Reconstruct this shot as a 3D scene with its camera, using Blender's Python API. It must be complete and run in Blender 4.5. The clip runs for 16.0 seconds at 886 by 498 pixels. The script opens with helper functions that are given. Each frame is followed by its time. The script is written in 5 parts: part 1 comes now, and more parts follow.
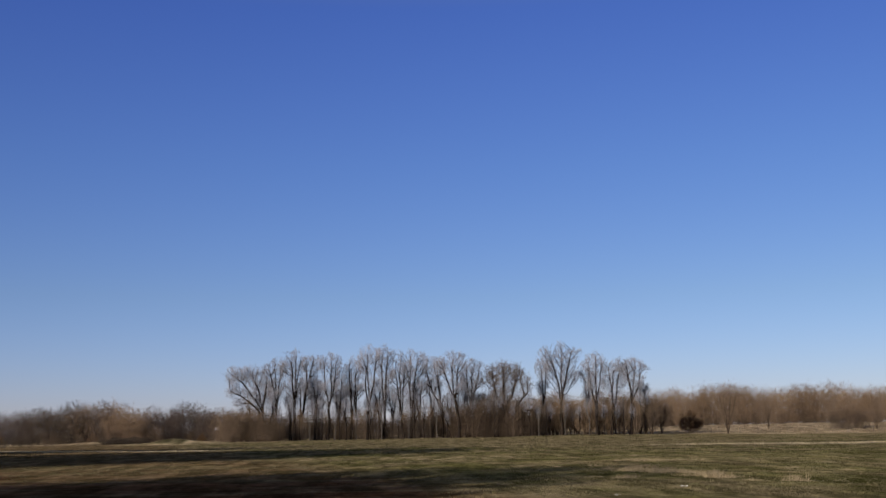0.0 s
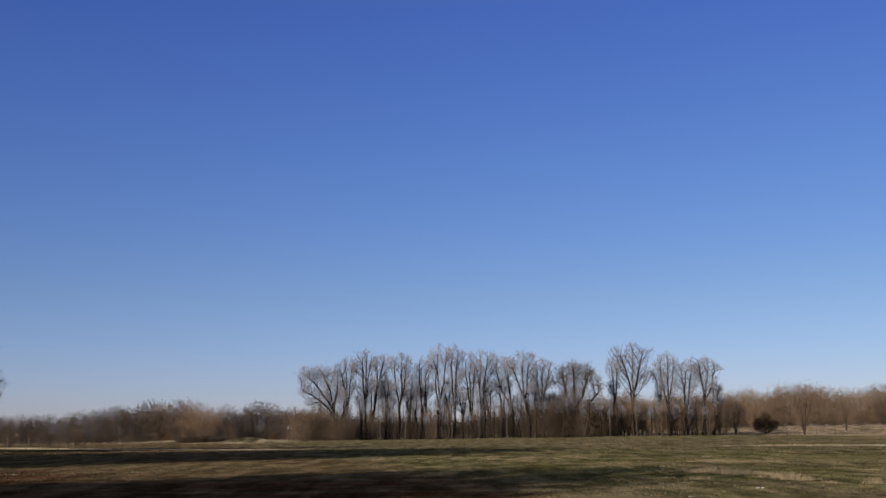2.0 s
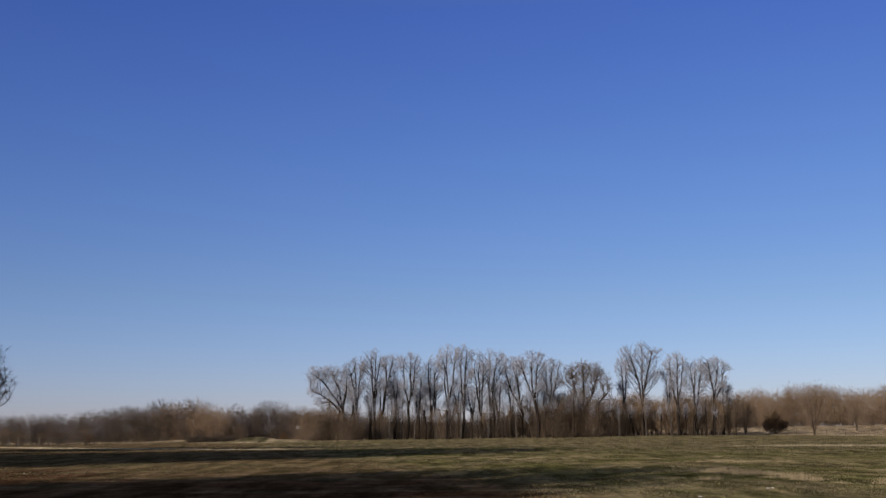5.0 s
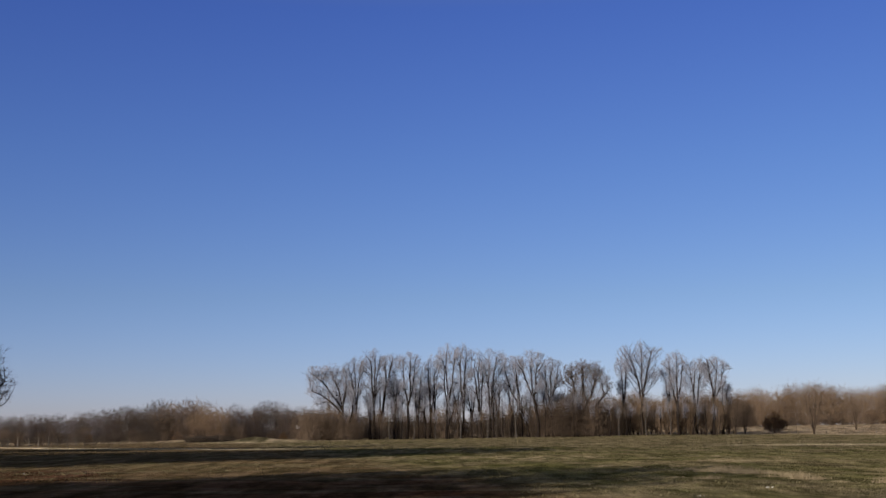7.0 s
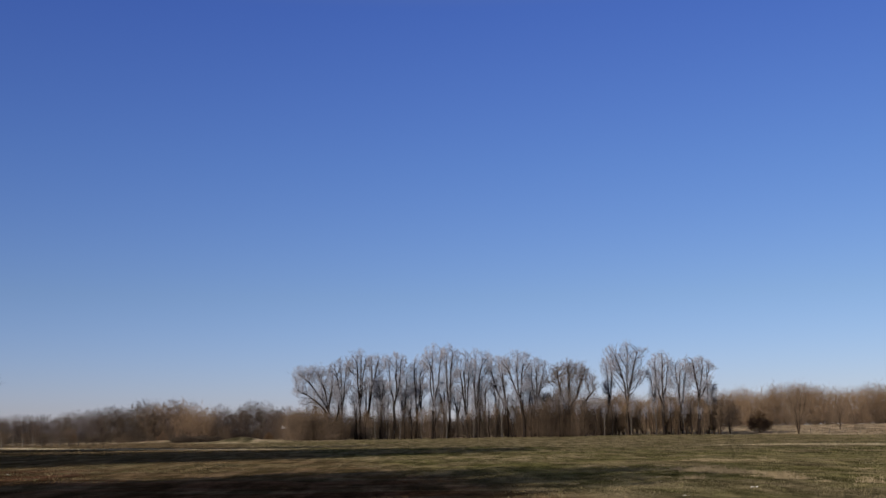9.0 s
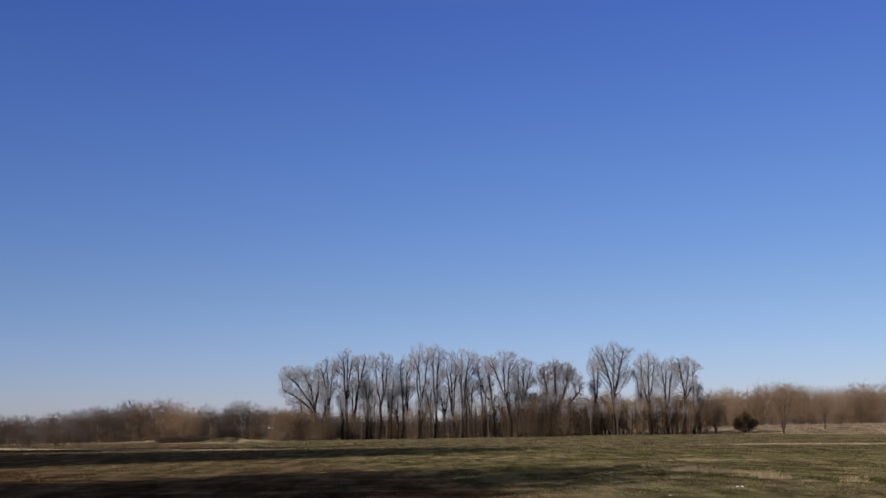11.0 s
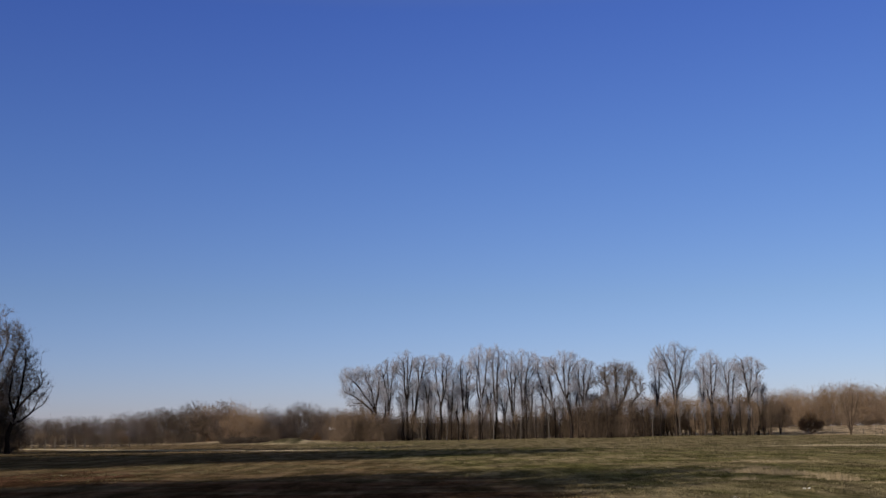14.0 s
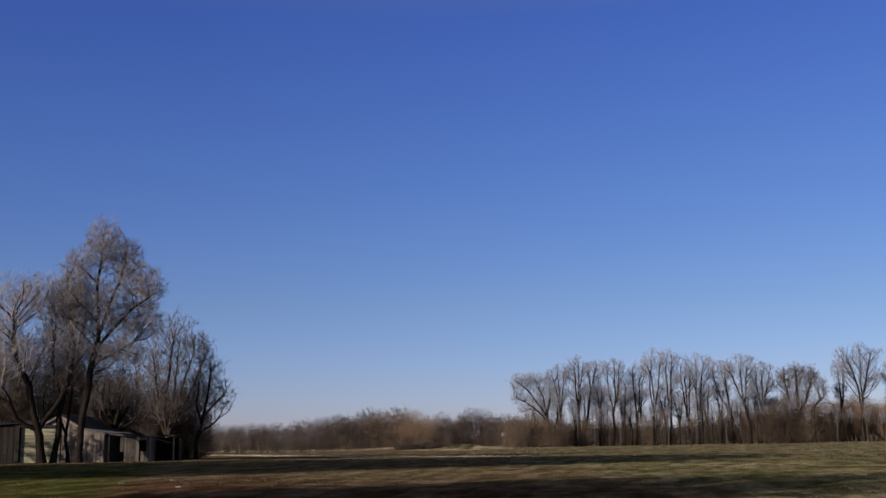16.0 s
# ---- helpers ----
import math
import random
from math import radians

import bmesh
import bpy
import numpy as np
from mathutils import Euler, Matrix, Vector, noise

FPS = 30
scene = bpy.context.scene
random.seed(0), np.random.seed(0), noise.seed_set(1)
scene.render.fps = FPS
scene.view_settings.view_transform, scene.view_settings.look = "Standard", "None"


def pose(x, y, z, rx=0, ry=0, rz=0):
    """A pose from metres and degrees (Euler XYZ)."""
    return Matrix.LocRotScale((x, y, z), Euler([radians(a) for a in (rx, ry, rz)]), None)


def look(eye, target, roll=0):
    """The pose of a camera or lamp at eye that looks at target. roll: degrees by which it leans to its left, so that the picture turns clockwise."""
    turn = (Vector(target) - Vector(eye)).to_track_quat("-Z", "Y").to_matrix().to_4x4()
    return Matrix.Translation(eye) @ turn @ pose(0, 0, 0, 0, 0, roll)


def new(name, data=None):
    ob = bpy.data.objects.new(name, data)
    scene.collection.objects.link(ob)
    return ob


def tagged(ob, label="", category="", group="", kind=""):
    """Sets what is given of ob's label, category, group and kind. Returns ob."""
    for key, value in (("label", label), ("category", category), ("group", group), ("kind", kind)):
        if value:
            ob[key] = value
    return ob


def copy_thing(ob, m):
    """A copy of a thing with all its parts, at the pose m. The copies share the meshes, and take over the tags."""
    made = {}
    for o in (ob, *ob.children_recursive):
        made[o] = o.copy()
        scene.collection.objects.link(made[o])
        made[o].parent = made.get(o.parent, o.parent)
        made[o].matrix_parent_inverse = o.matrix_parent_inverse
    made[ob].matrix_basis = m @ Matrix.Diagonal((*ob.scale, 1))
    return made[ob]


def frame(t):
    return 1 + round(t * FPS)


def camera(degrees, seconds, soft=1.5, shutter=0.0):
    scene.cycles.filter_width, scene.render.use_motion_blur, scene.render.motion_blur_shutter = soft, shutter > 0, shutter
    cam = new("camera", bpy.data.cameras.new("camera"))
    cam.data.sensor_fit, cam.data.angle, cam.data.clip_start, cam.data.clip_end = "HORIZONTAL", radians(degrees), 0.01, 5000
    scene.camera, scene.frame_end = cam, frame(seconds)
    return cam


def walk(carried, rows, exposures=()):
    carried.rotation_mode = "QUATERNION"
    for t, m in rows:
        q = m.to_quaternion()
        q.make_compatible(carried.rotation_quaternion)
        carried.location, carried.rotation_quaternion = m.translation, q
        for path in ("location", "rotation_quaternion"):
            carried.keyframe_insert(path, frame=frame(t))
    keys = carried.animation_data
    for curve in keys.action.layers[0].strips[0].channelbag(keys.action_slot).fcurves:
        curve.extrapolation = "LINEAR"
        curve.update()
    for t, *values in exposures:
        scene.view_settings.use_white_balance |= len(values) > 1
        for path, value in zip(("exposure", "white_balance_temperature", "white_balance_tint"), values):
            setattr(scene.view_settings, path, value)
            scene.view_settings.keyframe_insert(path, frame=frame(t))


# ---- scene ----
cam = camera(43.81, 16.0, soft=1.5)
EYE = (0.0, 0.0, 1.65)
# seconds, tilt, lean, turn of the hand-held pan
TURNS = (
    (0.0, 99.424, 0.676, -3.971), (0.5, 99.438, 0.405, -2.840), (1.0, 99.457, 0.509, -1.884),
    (1.5, 99.477, 0.542, -1.133), (2.0, 99.450, 0.399, -0.374), (2.5, 99.452, 0.368, 0.012),
    (3.0, 99.466, 0.427, 0.148), (3.5, 99.464, 0.452, 0.075), (4.0, 99.446, 0.357, 0.123),
    (6.5, 99.437, 0.375, 0.051), (7.0, 99.428, 0.441, 0.074), (7.5, 99.425, 0.461, -0.107),
    (8.0, 99.423, 0.446, -0.278), (8.5, 99.424, 0.462, -0.451), (9.0, 99.423, 0.485, -0.643),
    (11.5, 99.417, 0.527, -1.376), (12.0, 99.419, 0.522, -1.345), (12.5, 99.450, 0.451, -1.403),
    (13.0, 99.500, 0.551, -1.557), (13.5, 99.537, 0.777, -0.423), (14.0, 99.494, 0.527, 1.757),
    (14.5, 99.587, 0.414, 4.403), (15.0, 99.971, 0.188, 6.532), (15.5, 100.009, 0.186, 8.289),
    (16.0, 99.877, 0.626, 10.564),
)
ARM = 0.4               # the phone swings on an arm's length as the body turns
walk(cam, [(t, pose(-ARM * math.sin(radians(rz)), ARM * math.cos(radians(rz)), EYE[2], rx, ry, rz)) for t, rx, ry, rz in TURNS],
     exposures=((0.0, 0.0, 6500, 10.0), (14.7, 0.0, 6480, 10.5), (16.0, -0.02, 6310, 12.3)))

# ---- light ----
SUN_ELEVATION = 15.0
SUN_FROM = 219.0        # compass angle from +Y towards +X: low sun behind the left shoulder
world = bpy.data.worlds.new("sky")
world.use_nodes = True
scene.world = world
wn, wl = world.node_tree.nodes, world.node_tree.links
sky = wn.new("ShaderNodeTexSky")
sky.sky_type = "NISHITA"
sky.sun_disc = False
sky.sun_elevation = radians(SUN_ELEVATION)
sky.sun_rotation = radians(SUN_FROM)
sky.altitude = 200.0
sky.air_density = 1.0
sky.dust_density = 0.2
sky.ozone_density = 3.5
wn["Background"].inputs["Strength"].default_value = 0.08
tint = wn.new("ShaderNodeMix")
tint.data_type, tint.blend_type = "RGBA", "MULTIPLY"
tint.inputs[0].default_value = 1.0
# hazy and pale low down, deep blue higher up, warm overhead
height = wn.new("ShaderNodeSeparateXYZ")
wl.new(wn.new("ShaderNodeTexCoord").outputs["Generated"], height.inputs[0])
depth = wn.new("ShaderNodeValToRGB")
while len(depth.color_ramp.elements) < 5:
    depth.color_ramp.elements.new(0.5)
# the last stop, overhead and unseen, is warmed to make shade less blue
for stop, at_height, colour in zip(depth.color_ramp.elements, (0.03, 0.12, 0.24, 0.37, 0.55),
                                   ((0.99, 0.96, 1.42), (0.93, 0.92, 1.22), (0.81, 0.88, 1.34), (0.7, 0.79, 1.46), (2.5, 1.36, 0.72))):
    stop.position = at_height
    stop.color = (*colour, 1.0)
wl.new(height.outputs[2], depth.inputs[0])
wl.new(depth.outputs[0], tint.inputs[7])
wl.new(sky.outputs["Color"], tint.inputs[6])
# clearer blue away from the hazier side
side = wn.new("ShaderNodeMix")
side.data_type = "RGBA"
side.inputs[6].default_value, side.inputs[7].default_value = (1.0, 1.0, 1.07, 1.0), (1.01, 1.0, 0.96, 1.0)
across = wn.new("ShaderNodeMapRange")
across.inputs[1].default_value, across.inputs[2].default_value = -0.6, 0.5
wl.new(height.outputs[0], across.inputs[0])
wl.new(across.outputs[0], side.inputs[0])
clear = wn.new("ShaderNodeMix")
clear.data_type, clear.blend_type = "RGBA", "MULTIPLY"
clear.inputs[0].default_value = 1.0
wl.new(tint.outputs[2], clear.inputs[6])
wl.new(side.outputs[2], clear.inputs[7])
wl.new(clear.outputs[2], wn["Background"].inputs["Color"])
sun = new("sun", bpy.data.lights.new("sun", "SUN"))
sun.data.energy = 5.0
sun.data.angle = radians(0.5)
sun.data.color = (1.0, 0.9, 0.76)
_e, _a = radians(SUN_ELEVATION), radians(SUN_FROM)
sun.matrix_world = look((0, 0, 0), (-math.sin(_a) * math.cos(_e), -math.cos(_a) * math.cos(_e), -math.sin(_e)))


# ---- materials ----
class Nodes:
    """Short-hand for a node tree with one Principled surface."""

    def __init__(self, name, roughness=0.9, specular=0.2):
        self.mat = bpy.data.materials.new(name)
        self.mat.use_nodes = True
        self.tree = self.mat.node_tree
        self.surface = self.tree.nodes["Principled BSDF"]
        self.surface.inputs["Roughness"].default_value = roughness
        self.surface.inputs["Specular IOR Level"].default_value = specular

    def node(self, kind, out, *links, **values):
        n = self.tree.nodes.new(kind)
        for k, v in links:
            self.put(n.inputs[k], v)
        return n.outputs[out]

    def put(self, socket, v):
        if isinstance(v, bpy.types.NodeSocket):
            self.tree.links.new(v, socket)
        else:
            socket.default_value = v

    def math(self, op, a, b=0.0, c=0.0, clamp=False):
        n = self.tree.nodes.new("ShaderNodeMath")
        n.operation, n.use_clamp = op, clamp
        for i, v in enumerate((a, b, c)):
            self.put(n.inputs[i], v)
        return n.outputs[0]

    def ramp(self, v, lo, hi, to_lo=0.0, to_hi=1.0):
        n = self.tree.nodes.new("ShaderNodeMapRange")
        n.interpolation_type = "SMOOTHSTEP"
        for i, w in enumerate((v, lo, hi, to_lo, to_hi)):
            self.put(n.inputs[i], w)
        return n.outputs[0]

    def mix(self, f, a, b, blend="MIX"):
        n = self.tree.nodes.new("ShaderNodeMix")
        n.data_type, n.blend_type = "RGBA", blend
        self.put(n.inputs[0], f)
        for i, v in ((6, a), (7, b)):
            self.put(n.inputs[i], v if isinstance(v, bpy.types.NodeSocket) else (*v, 1.0))
        return n.outputs[2]

    def scaled(self, vector, s):
        n = self.tree.nodes.new("ShaderNodeVectorMath")
        n.operation = "MULTIPLY"
        self.put(n.inputs[0], vector)
        self.put(n.inputs[1], s)
        return n.outputs[0]

    def noise(self, vector, scale, detail=3.0, rough=0.55):
        n = self.tree.nodes.new("ShaderNodeTexNoise")
        self.put(n.inputs["Vector"], vector)
        n.inputs["Scale"].default_value = scale
        n.inputs["Detail"].default_value = detail
        n.inputs["Roughness"].default_value = rough
        return n.outputs["Fac"]

    def bump(self, height, strength, distance):
        n = self.tree.nodes.new("ShaderNodeBump")
        n.inputs["Strength"].default_value = strength
        n.inputs["Distance"].default_value = distance
        self.put(n.inputs["Height"], height)
        self.tree.links.new(n.outputs["Normal"], self.surface.inputs["Normal"])

    def place(self):
        return self.tree.nodes.new("ShaderNodeNewGeometry").outputs["Position"]

    def local(self):
        return self.tree.nodes.new("ShaderNodeTexCoord").outputs["Object"]

    def island(self):
        return self.tree.nodes.new("ShaderNodeNewGeometry").outputs["Random Per Island"]

    def object_random(self):
        return self.tree.nodes.new("ShaderNodeObjectInfo").outputs["Random"]

    def colour(self, v):
        self.put(self.surface.inputs["Base Color"], v if isinstance(v, bpy.types.NodeSocket) else (*v, 1.0))
        return self.mat


def bark_material(name, dark, light):
    m = Nodes(name, 0.95, 0.05)
    p = m.local()
    grain = m.noise(m.scaled(p, (6.0, 6.0, 1.2)), 1.0, 4.0)
    blot = m.noise(p, 0.5, 2.0)
    c = m.mix(m.ramp(grain, 0.3, 0.7), dark, light)
    c = m.mix(m.ramp(blot, 0.45, 0.75, 0.0, 0.5), c, tuple(v * 1.5 for v in light))
    m.bump(grain, 0.8, 0.05)
    return m.colour(c)


def twig_material(name, a, b, spread=0.6):
    """Twigs vary one by one and crown by crown."""
    m = Nodes(name, 0.95, 0.0)
    c = m.mix(m.island(), a, b)
    v = m.ramp(m.object_random(), 0.0, 1.0, 1.0 - spread / 2, 1.0 + spread / 2)
    c = m.mix(1.0, c, m.node("ShaderNodeCombineColor", 0, (0, v), (1, v), (2, v)), "MULTIPLY")
    return m.colour(c)


BARK_DARK = bark_material("dark_bark", (0.01, 0.007, 0.0055), (0.027, 0.02, 0.0165))
BARK_UMBER = bark_material("umber_bark", (0.03, 0.021, 0.015), (0.075, 0.055, 0.04))
BARK_GREY = bark_material("grey_bark", (0.05, 0.043, 0.037), (0.11, 0.094, 0.082))
BARK_BROWN = bark_material("brown_bark", (0.06, 0.042, 0.03), (0.14, 0.1, 0.07))
TWIG_GREY = twig_material("grey_twigs", (0.172, 0.172, 0.193), (0.38, 0.378, 0.425), 0.3)
TWIG_YARD = twig_material("yard_tree_twigs", (0.21, 0.18, 0.172), (0.43, 0.373, 0.36), 0.3)
TWIG_HAZEL = twig_material("grey_brown_twigs", (0.13, 0.109, 0.098), (0.265, 0.223, 0.203), 0.3)
TWIG_BRUSH = twig_material("brush_twigs", (0.05, 0.036, 0.026), (0.135, 0.097, 0.07), 0.5)
TWIG_DARK = twig_material("dark_twigs", (0.07, 0.058, 0.054), (0.18, 0.152, 0.14), 0.3)
TWIG_BROWN = twig_material("brown_twigs", (0.12, 0.086, 0.06), (0.205, 0.15, 0.107), 0.3)
TWIG_RUST = twig_material("rusty_twigs", (0.14, 0.096, 0.062), (0.225, 0.157, 0.104), 0.3)
TWIG_WOOD = twig_material("far_wood_twigs", (0.052, 0.039, 0.033), (0.105, 0.08, 0.067), 0.4)
TWIG_UMBER = twig_material("umber_twigs", (0.045, 0.035, 0.028), (0.11, 0.085, 0.066), 0.3)
NEEDLE = twig_material("dark_evergreen_sprays", (0.075, 0.047, 0.026), (0.2, 0.122, 0.068), 0.3)


def field_colour(m):
    """What grows where on the pasture, by place: green, straw, mud, leaves, pale strips. Returns colour and fine relief."""
    p = m.place()
    xyz = m.tree.nodes.new("ShaderNodeSeparateXYZ")
    m.put(xyz.inputs[0], p)
    x, y = xyz.outputs[0], xyz.outputs[1]
    dist = m.tree.nodes.new("ShaderNodeVectorMath")
    dist.operation = "LENGTH"
    m.put(dist.inputs[0], p)
    d = dist.outputs["Value"]
    stretched = m.scaled(p, (0.45, 1.0, 1.0))
    wide = m.noise(stretched, 0.05, 3.0)
    mid = m.noise(m.scaled(p, (1.0, 0.42, 1.0)), 0.32, 4.0, 0.62)
    fine = m.noise(p, 3.0, 4.0, 0.65)
    tiny = m.noise(p, 16.0, 3.0, 0.7)
    green = m.mix(m.ramp(fine, 0.3, 0.7), (0.085, 0.082, 0.029), (0.136, 0.13, 0.051))
    straw = m.mix(m.ramp(fine, 0.3, 0.7), (0.155, 0.122, 0.07), (0.25, 0.203, 0.122))
    soil = m.mix(m.ramp(fine, 0.3, 0.7), (0.078, 0.037, 0.021), (0.15, 0.079, 0.044))
    dry = m.math("ADD", m.math("MULTIPLY", mid, 0.65), m.math("MULTIPLY", wide, 0.45))
    dry = m.math("ADD", dry, m.ramp(d, 75.0, 140.0, 0.0, 0.1))
    c = m.mix(m.ramp(dry, 0.46, 0.66, 0.08, 0.85), green, straw)
    # worn, muddy pasture towards the sheds
    worn = m.math("ADD", x, m.math("MULTIPLY", m.math("SUBTRACT", y, 45.0), 0.24))
    worn = m.math("ADD", worn, m.math("ADD", m.math("MULTIPLY", m.math("SUBTRACT", wide, 0.5), 16.0), m.math("MULTIPLY", m.math("SUBTRACT", mid, 0.5), 9.0)))
    worn = m.math("MULTIPLY", m.ramp(worn, 3.5, -2.5), m.ramp(d, 250.0, 190.0))
    furrow = m.noise(m.scaled(p, (0.1, 0.75, 1.0)), 0.5, 5.0, 0.62)
    brown = m.mix(m.ramp(furrow, 0.43, 0.6), soil, m.mix(0.42, straw, soil))
    near = m.ramp(m.math("ADD", d, m.math("MULTIPLY", m.math("SUBTRACT", mid, 0.5), 22.0)), 48.0, 36.0, 0.5, 0.96)
    c = m.mix(m.math("MULTIPLY", worn, near), m.mix(m.math("MULTIPLY", worn, 0.6), c, straw), brown)
    # fallen leaves, rusty, near the yard
    lx = m.math("DIVIDE", m.math("ADD", x, 18.5), 4.6)
    ly = m.math("DIVIDE", m.math("SUBTRACT", y, 43.0), 8.0)
    leaf = m.math("SQRT", m.math("ADD", m.math("MULTIPLY", lx, lx), m.math("MULTIPLY", ly, ly)))
    leaf = m.math("ADD", leaf, m.math("MULTIPLY", m.math("SUBTRACT", mid, 0.5), 1.6))
    leafy = m.mix(m.ramp(tiny, 0.35, 0.65), (0.045, 0.023, 0.015), (0.16, 0.084, 0.05))
    c = m.mix(m.ramp(leaf, 1.4, 0.8, 0.0, 0.92), c, leafy)
    # lush grass in front of the house
    house_side = m.math("ADD", m.math("ADD", x, m.math("MULTIPLY", y, 0.44)), m.math("MULTIPLY", m.math("SUBTRACT", mid, 0.5), 8.0))
    lush = m.math("MULTIPLY", m.ramp(house_side, -0.8, -4.0), m.math("MULTIPLY", m.ramp(d, 100.0, 85.0), m.ramp(mid, 0.3, 0.5)))
    c = m.mix(lush, c, m.mix(m.ramp(fine, 0.3, 0.7), (0.058, 0.06, 0.017), (0.135, 0.133, 0.04)))
    # pale strip along the field
    bend = m.math("MULTIPLY", m.math("MINIMUM", m.math("ADD", x, 24.0), 0.0), 0.95)
    sy = m.math("ADD", m.math("ADD", y, bend), m.math("MULTIPLY", m.math("SUBTRACT", wide, 0.5), 8.0))
    strip = m.math("MULTIPLY", m.ramp(sy, 111.0, 114.0), m.ramp(sy, 122.0, 118.0))
    strip = m.math("MULTIPLY", strip, m.math("ADD", m.ramp(x, -10.0, -24.0), m.ramp(x, 24.0, 38.0, 0.0, 0.6)))
    strip = m.math("MULTIPLY", strip, m.ramp(mid, 0.3, 0.5, 0.7, 1.0))
    c = m.mix(strip, c, (0.6, 0.5, 0.34))
    # pale dry grass beyond the field
    tan = m.mix(m.ramp(mid, 0.35, 0.65), (0.25, 0.185, 0.118), (0.44, 0.35, 0.24))
    c = m.mix(m.math("MULTIPLY", m.ramp(d, 236.0, 246.0), m.ramp(x, -20.0, 10.0)), c, tan)
    far_left = m.math("MULTIPLY", m.ramp(m.math("ADD", d, m.math("MULTIPLY", m.math("SUBTRACT", wide, 0.5), 60.0)), 200.0, 225.0), m.ramp(x, -8.0, -26.0))
    c = m.mix(m.math("MULTIPLY", far_left, 0.85), c, tan)
    # sandy heap with a turfed top
    for hx, hy, size, tone in ((-34.0, 200.0, 11.0, (0.36, 0.29, 0.18)), (-34.2, 200.0, 3.0, (0.1, 0.088, 0.048))):
        ux = m.math("DIVIDE", m.math("SUBTRACT", x, hx), size)
        uy = m.math("DIVIDE", m.math("SUBTRACT", y, hy), size)
        ring = m.math("SQRT", m.math("ADD", m.math("MULTIPLY", ux, ux), m.math("MULTIPLY", uy, uy)))
        ring = m.math("ADD", ring, m.math("MULTIPLY", m.math("SUBTRACT", mid, 0.5), 1.2))
        c = m.mix(m.ramp(ring, 1.1, 0.7, 0.0, 0.85), c, tone)
    # thin and thick growth in long streaks
    streak = m.ramp(m.noise(m.scaled(p, (0.12, 0.6, 1.0)), 0.8, 4.0, 0.6), 0.33, 0.67, 0.8, 1.16)
    c = m.mix(1.0, c, m.node("ShaderNodeCombineColor", 0, (0, streak), (1, streak), (2, streak)), "MULTIPLY")
    # patches of thicker, greener growth a few metres wide
    patch = m.ramp(m.noise(m.scaled(p, (1.0, 0.22, 1.0)), 0.75, 4.0, 0.66), 0.38, 0.62, 0.0, 1.0)
    c = m.mix(m.math("MULTIPLY", m.math("SUBTRACT", 1.0, patch), 0.8), c, (0.46, 0.47, 0.4), "MULTIPLY")
    c = m.mix(m.math("MULTIPLY", patch, 0.6), c, (1.66, 1.6, 1.62), "MULTIPLY")
    return c, fine, tiny


def ground_material():
    m = Nodes("field", 1.0, 0.0)
    c, fine, tiny = field_colour(m)
    m.bump(m.math("ADD", fine, m.math("MULTIPLY", tiny, 0.4)), 1.0, 0.3)
    # colour lifted by a fifth to make up for grazing sun on flat ground
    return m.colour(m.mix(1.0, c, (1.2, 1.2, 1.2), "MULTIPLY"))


def turf_material():
    """Blades that take the colour of the patch they grow in, each a little different."""
    m = Nodes("turf_blades", 1.0, 0.0)
    c, _, _ = field_colour(m)
    # kept below the ground's colour, as upright blades catch more low sun
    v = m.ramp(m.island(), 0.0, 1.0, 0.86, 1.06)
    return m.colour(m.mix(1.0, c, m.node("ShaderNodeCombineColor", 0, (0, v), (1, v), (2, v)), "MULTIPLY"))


def grass_material(name, a, b):
    m = Nodes(name, 0.85, 0.15)
    return m.colour(m.mix(m.island(), a, b))


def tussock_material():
    """Tussocks differ clump by clump: bleached straw, olive or dull green."""
    m = Nodes("tussock_blades", 0.95, 0.05)
    p = m.scaled(m.place(), (1.0, 1.0, 0.0))
    c = m.mix(m.ramp(m.noise(p, 1.1, 2.0), 0.4, 0.6), (0.105, 0.095, 0.043), (0.18, 0.15, 0.085))
    c = m.mix(m.ramp(m.noise(p, 0.12, 2.0), 0.5, 0.68, 0.0, 0.6), c, (0.3, 0.25, 0.165))
    v = m.ramp(m.island(), 0.0, 1.0, 0.75, 1.2)
    return m.colour(m.mix(1.0, c, m.node("ShaderNodeCombineColor", 0, (0, v), (1, v), (2, v)), "MULTIPLY"))


def wood_material(name, a, b, along=2):
    """Weathered boards, streaked along the grain."""
    m = Nodes(name, 0.9, 0.15)
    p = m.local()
    s = [14.0, 14.0, 14.0]
    s[along] = 0.8
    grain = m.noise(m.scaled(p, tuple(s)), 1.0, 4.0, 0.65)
    stain = m.noise(p, 1.3, 3.0)
    c = m.mix(m.ramp(grain, 0.3, 0.7), a, b)
    c = m.mix(m.ramp(stain, 0.5, 0.75, 0.0, 0.6), c, tuple(v * 0.45 for v in a))
    v = m.ramp(m.object_random(), 0.0, 1.0, 0.6, 1.25)
    c = m.mix(1.0, c, m.node("ShaderNodeCombineColor", 0, (0, v), (1, v), (2, v)), "MULTIPLY")
    m.bump(grain, 0.6, 0.01)
    return m.colour(c)


def sheet_metal(name, a, b):
    m = Nodes(name, 0.65, 0.25)
    p = m.local()
    c = m.mix(m.ramp(m.noise(p, 1.6, 4.0), 0.4, 0.7), a, b)
    m.surface.inputs["Metallic"].default_value = 0.1
    return m.colour(c)


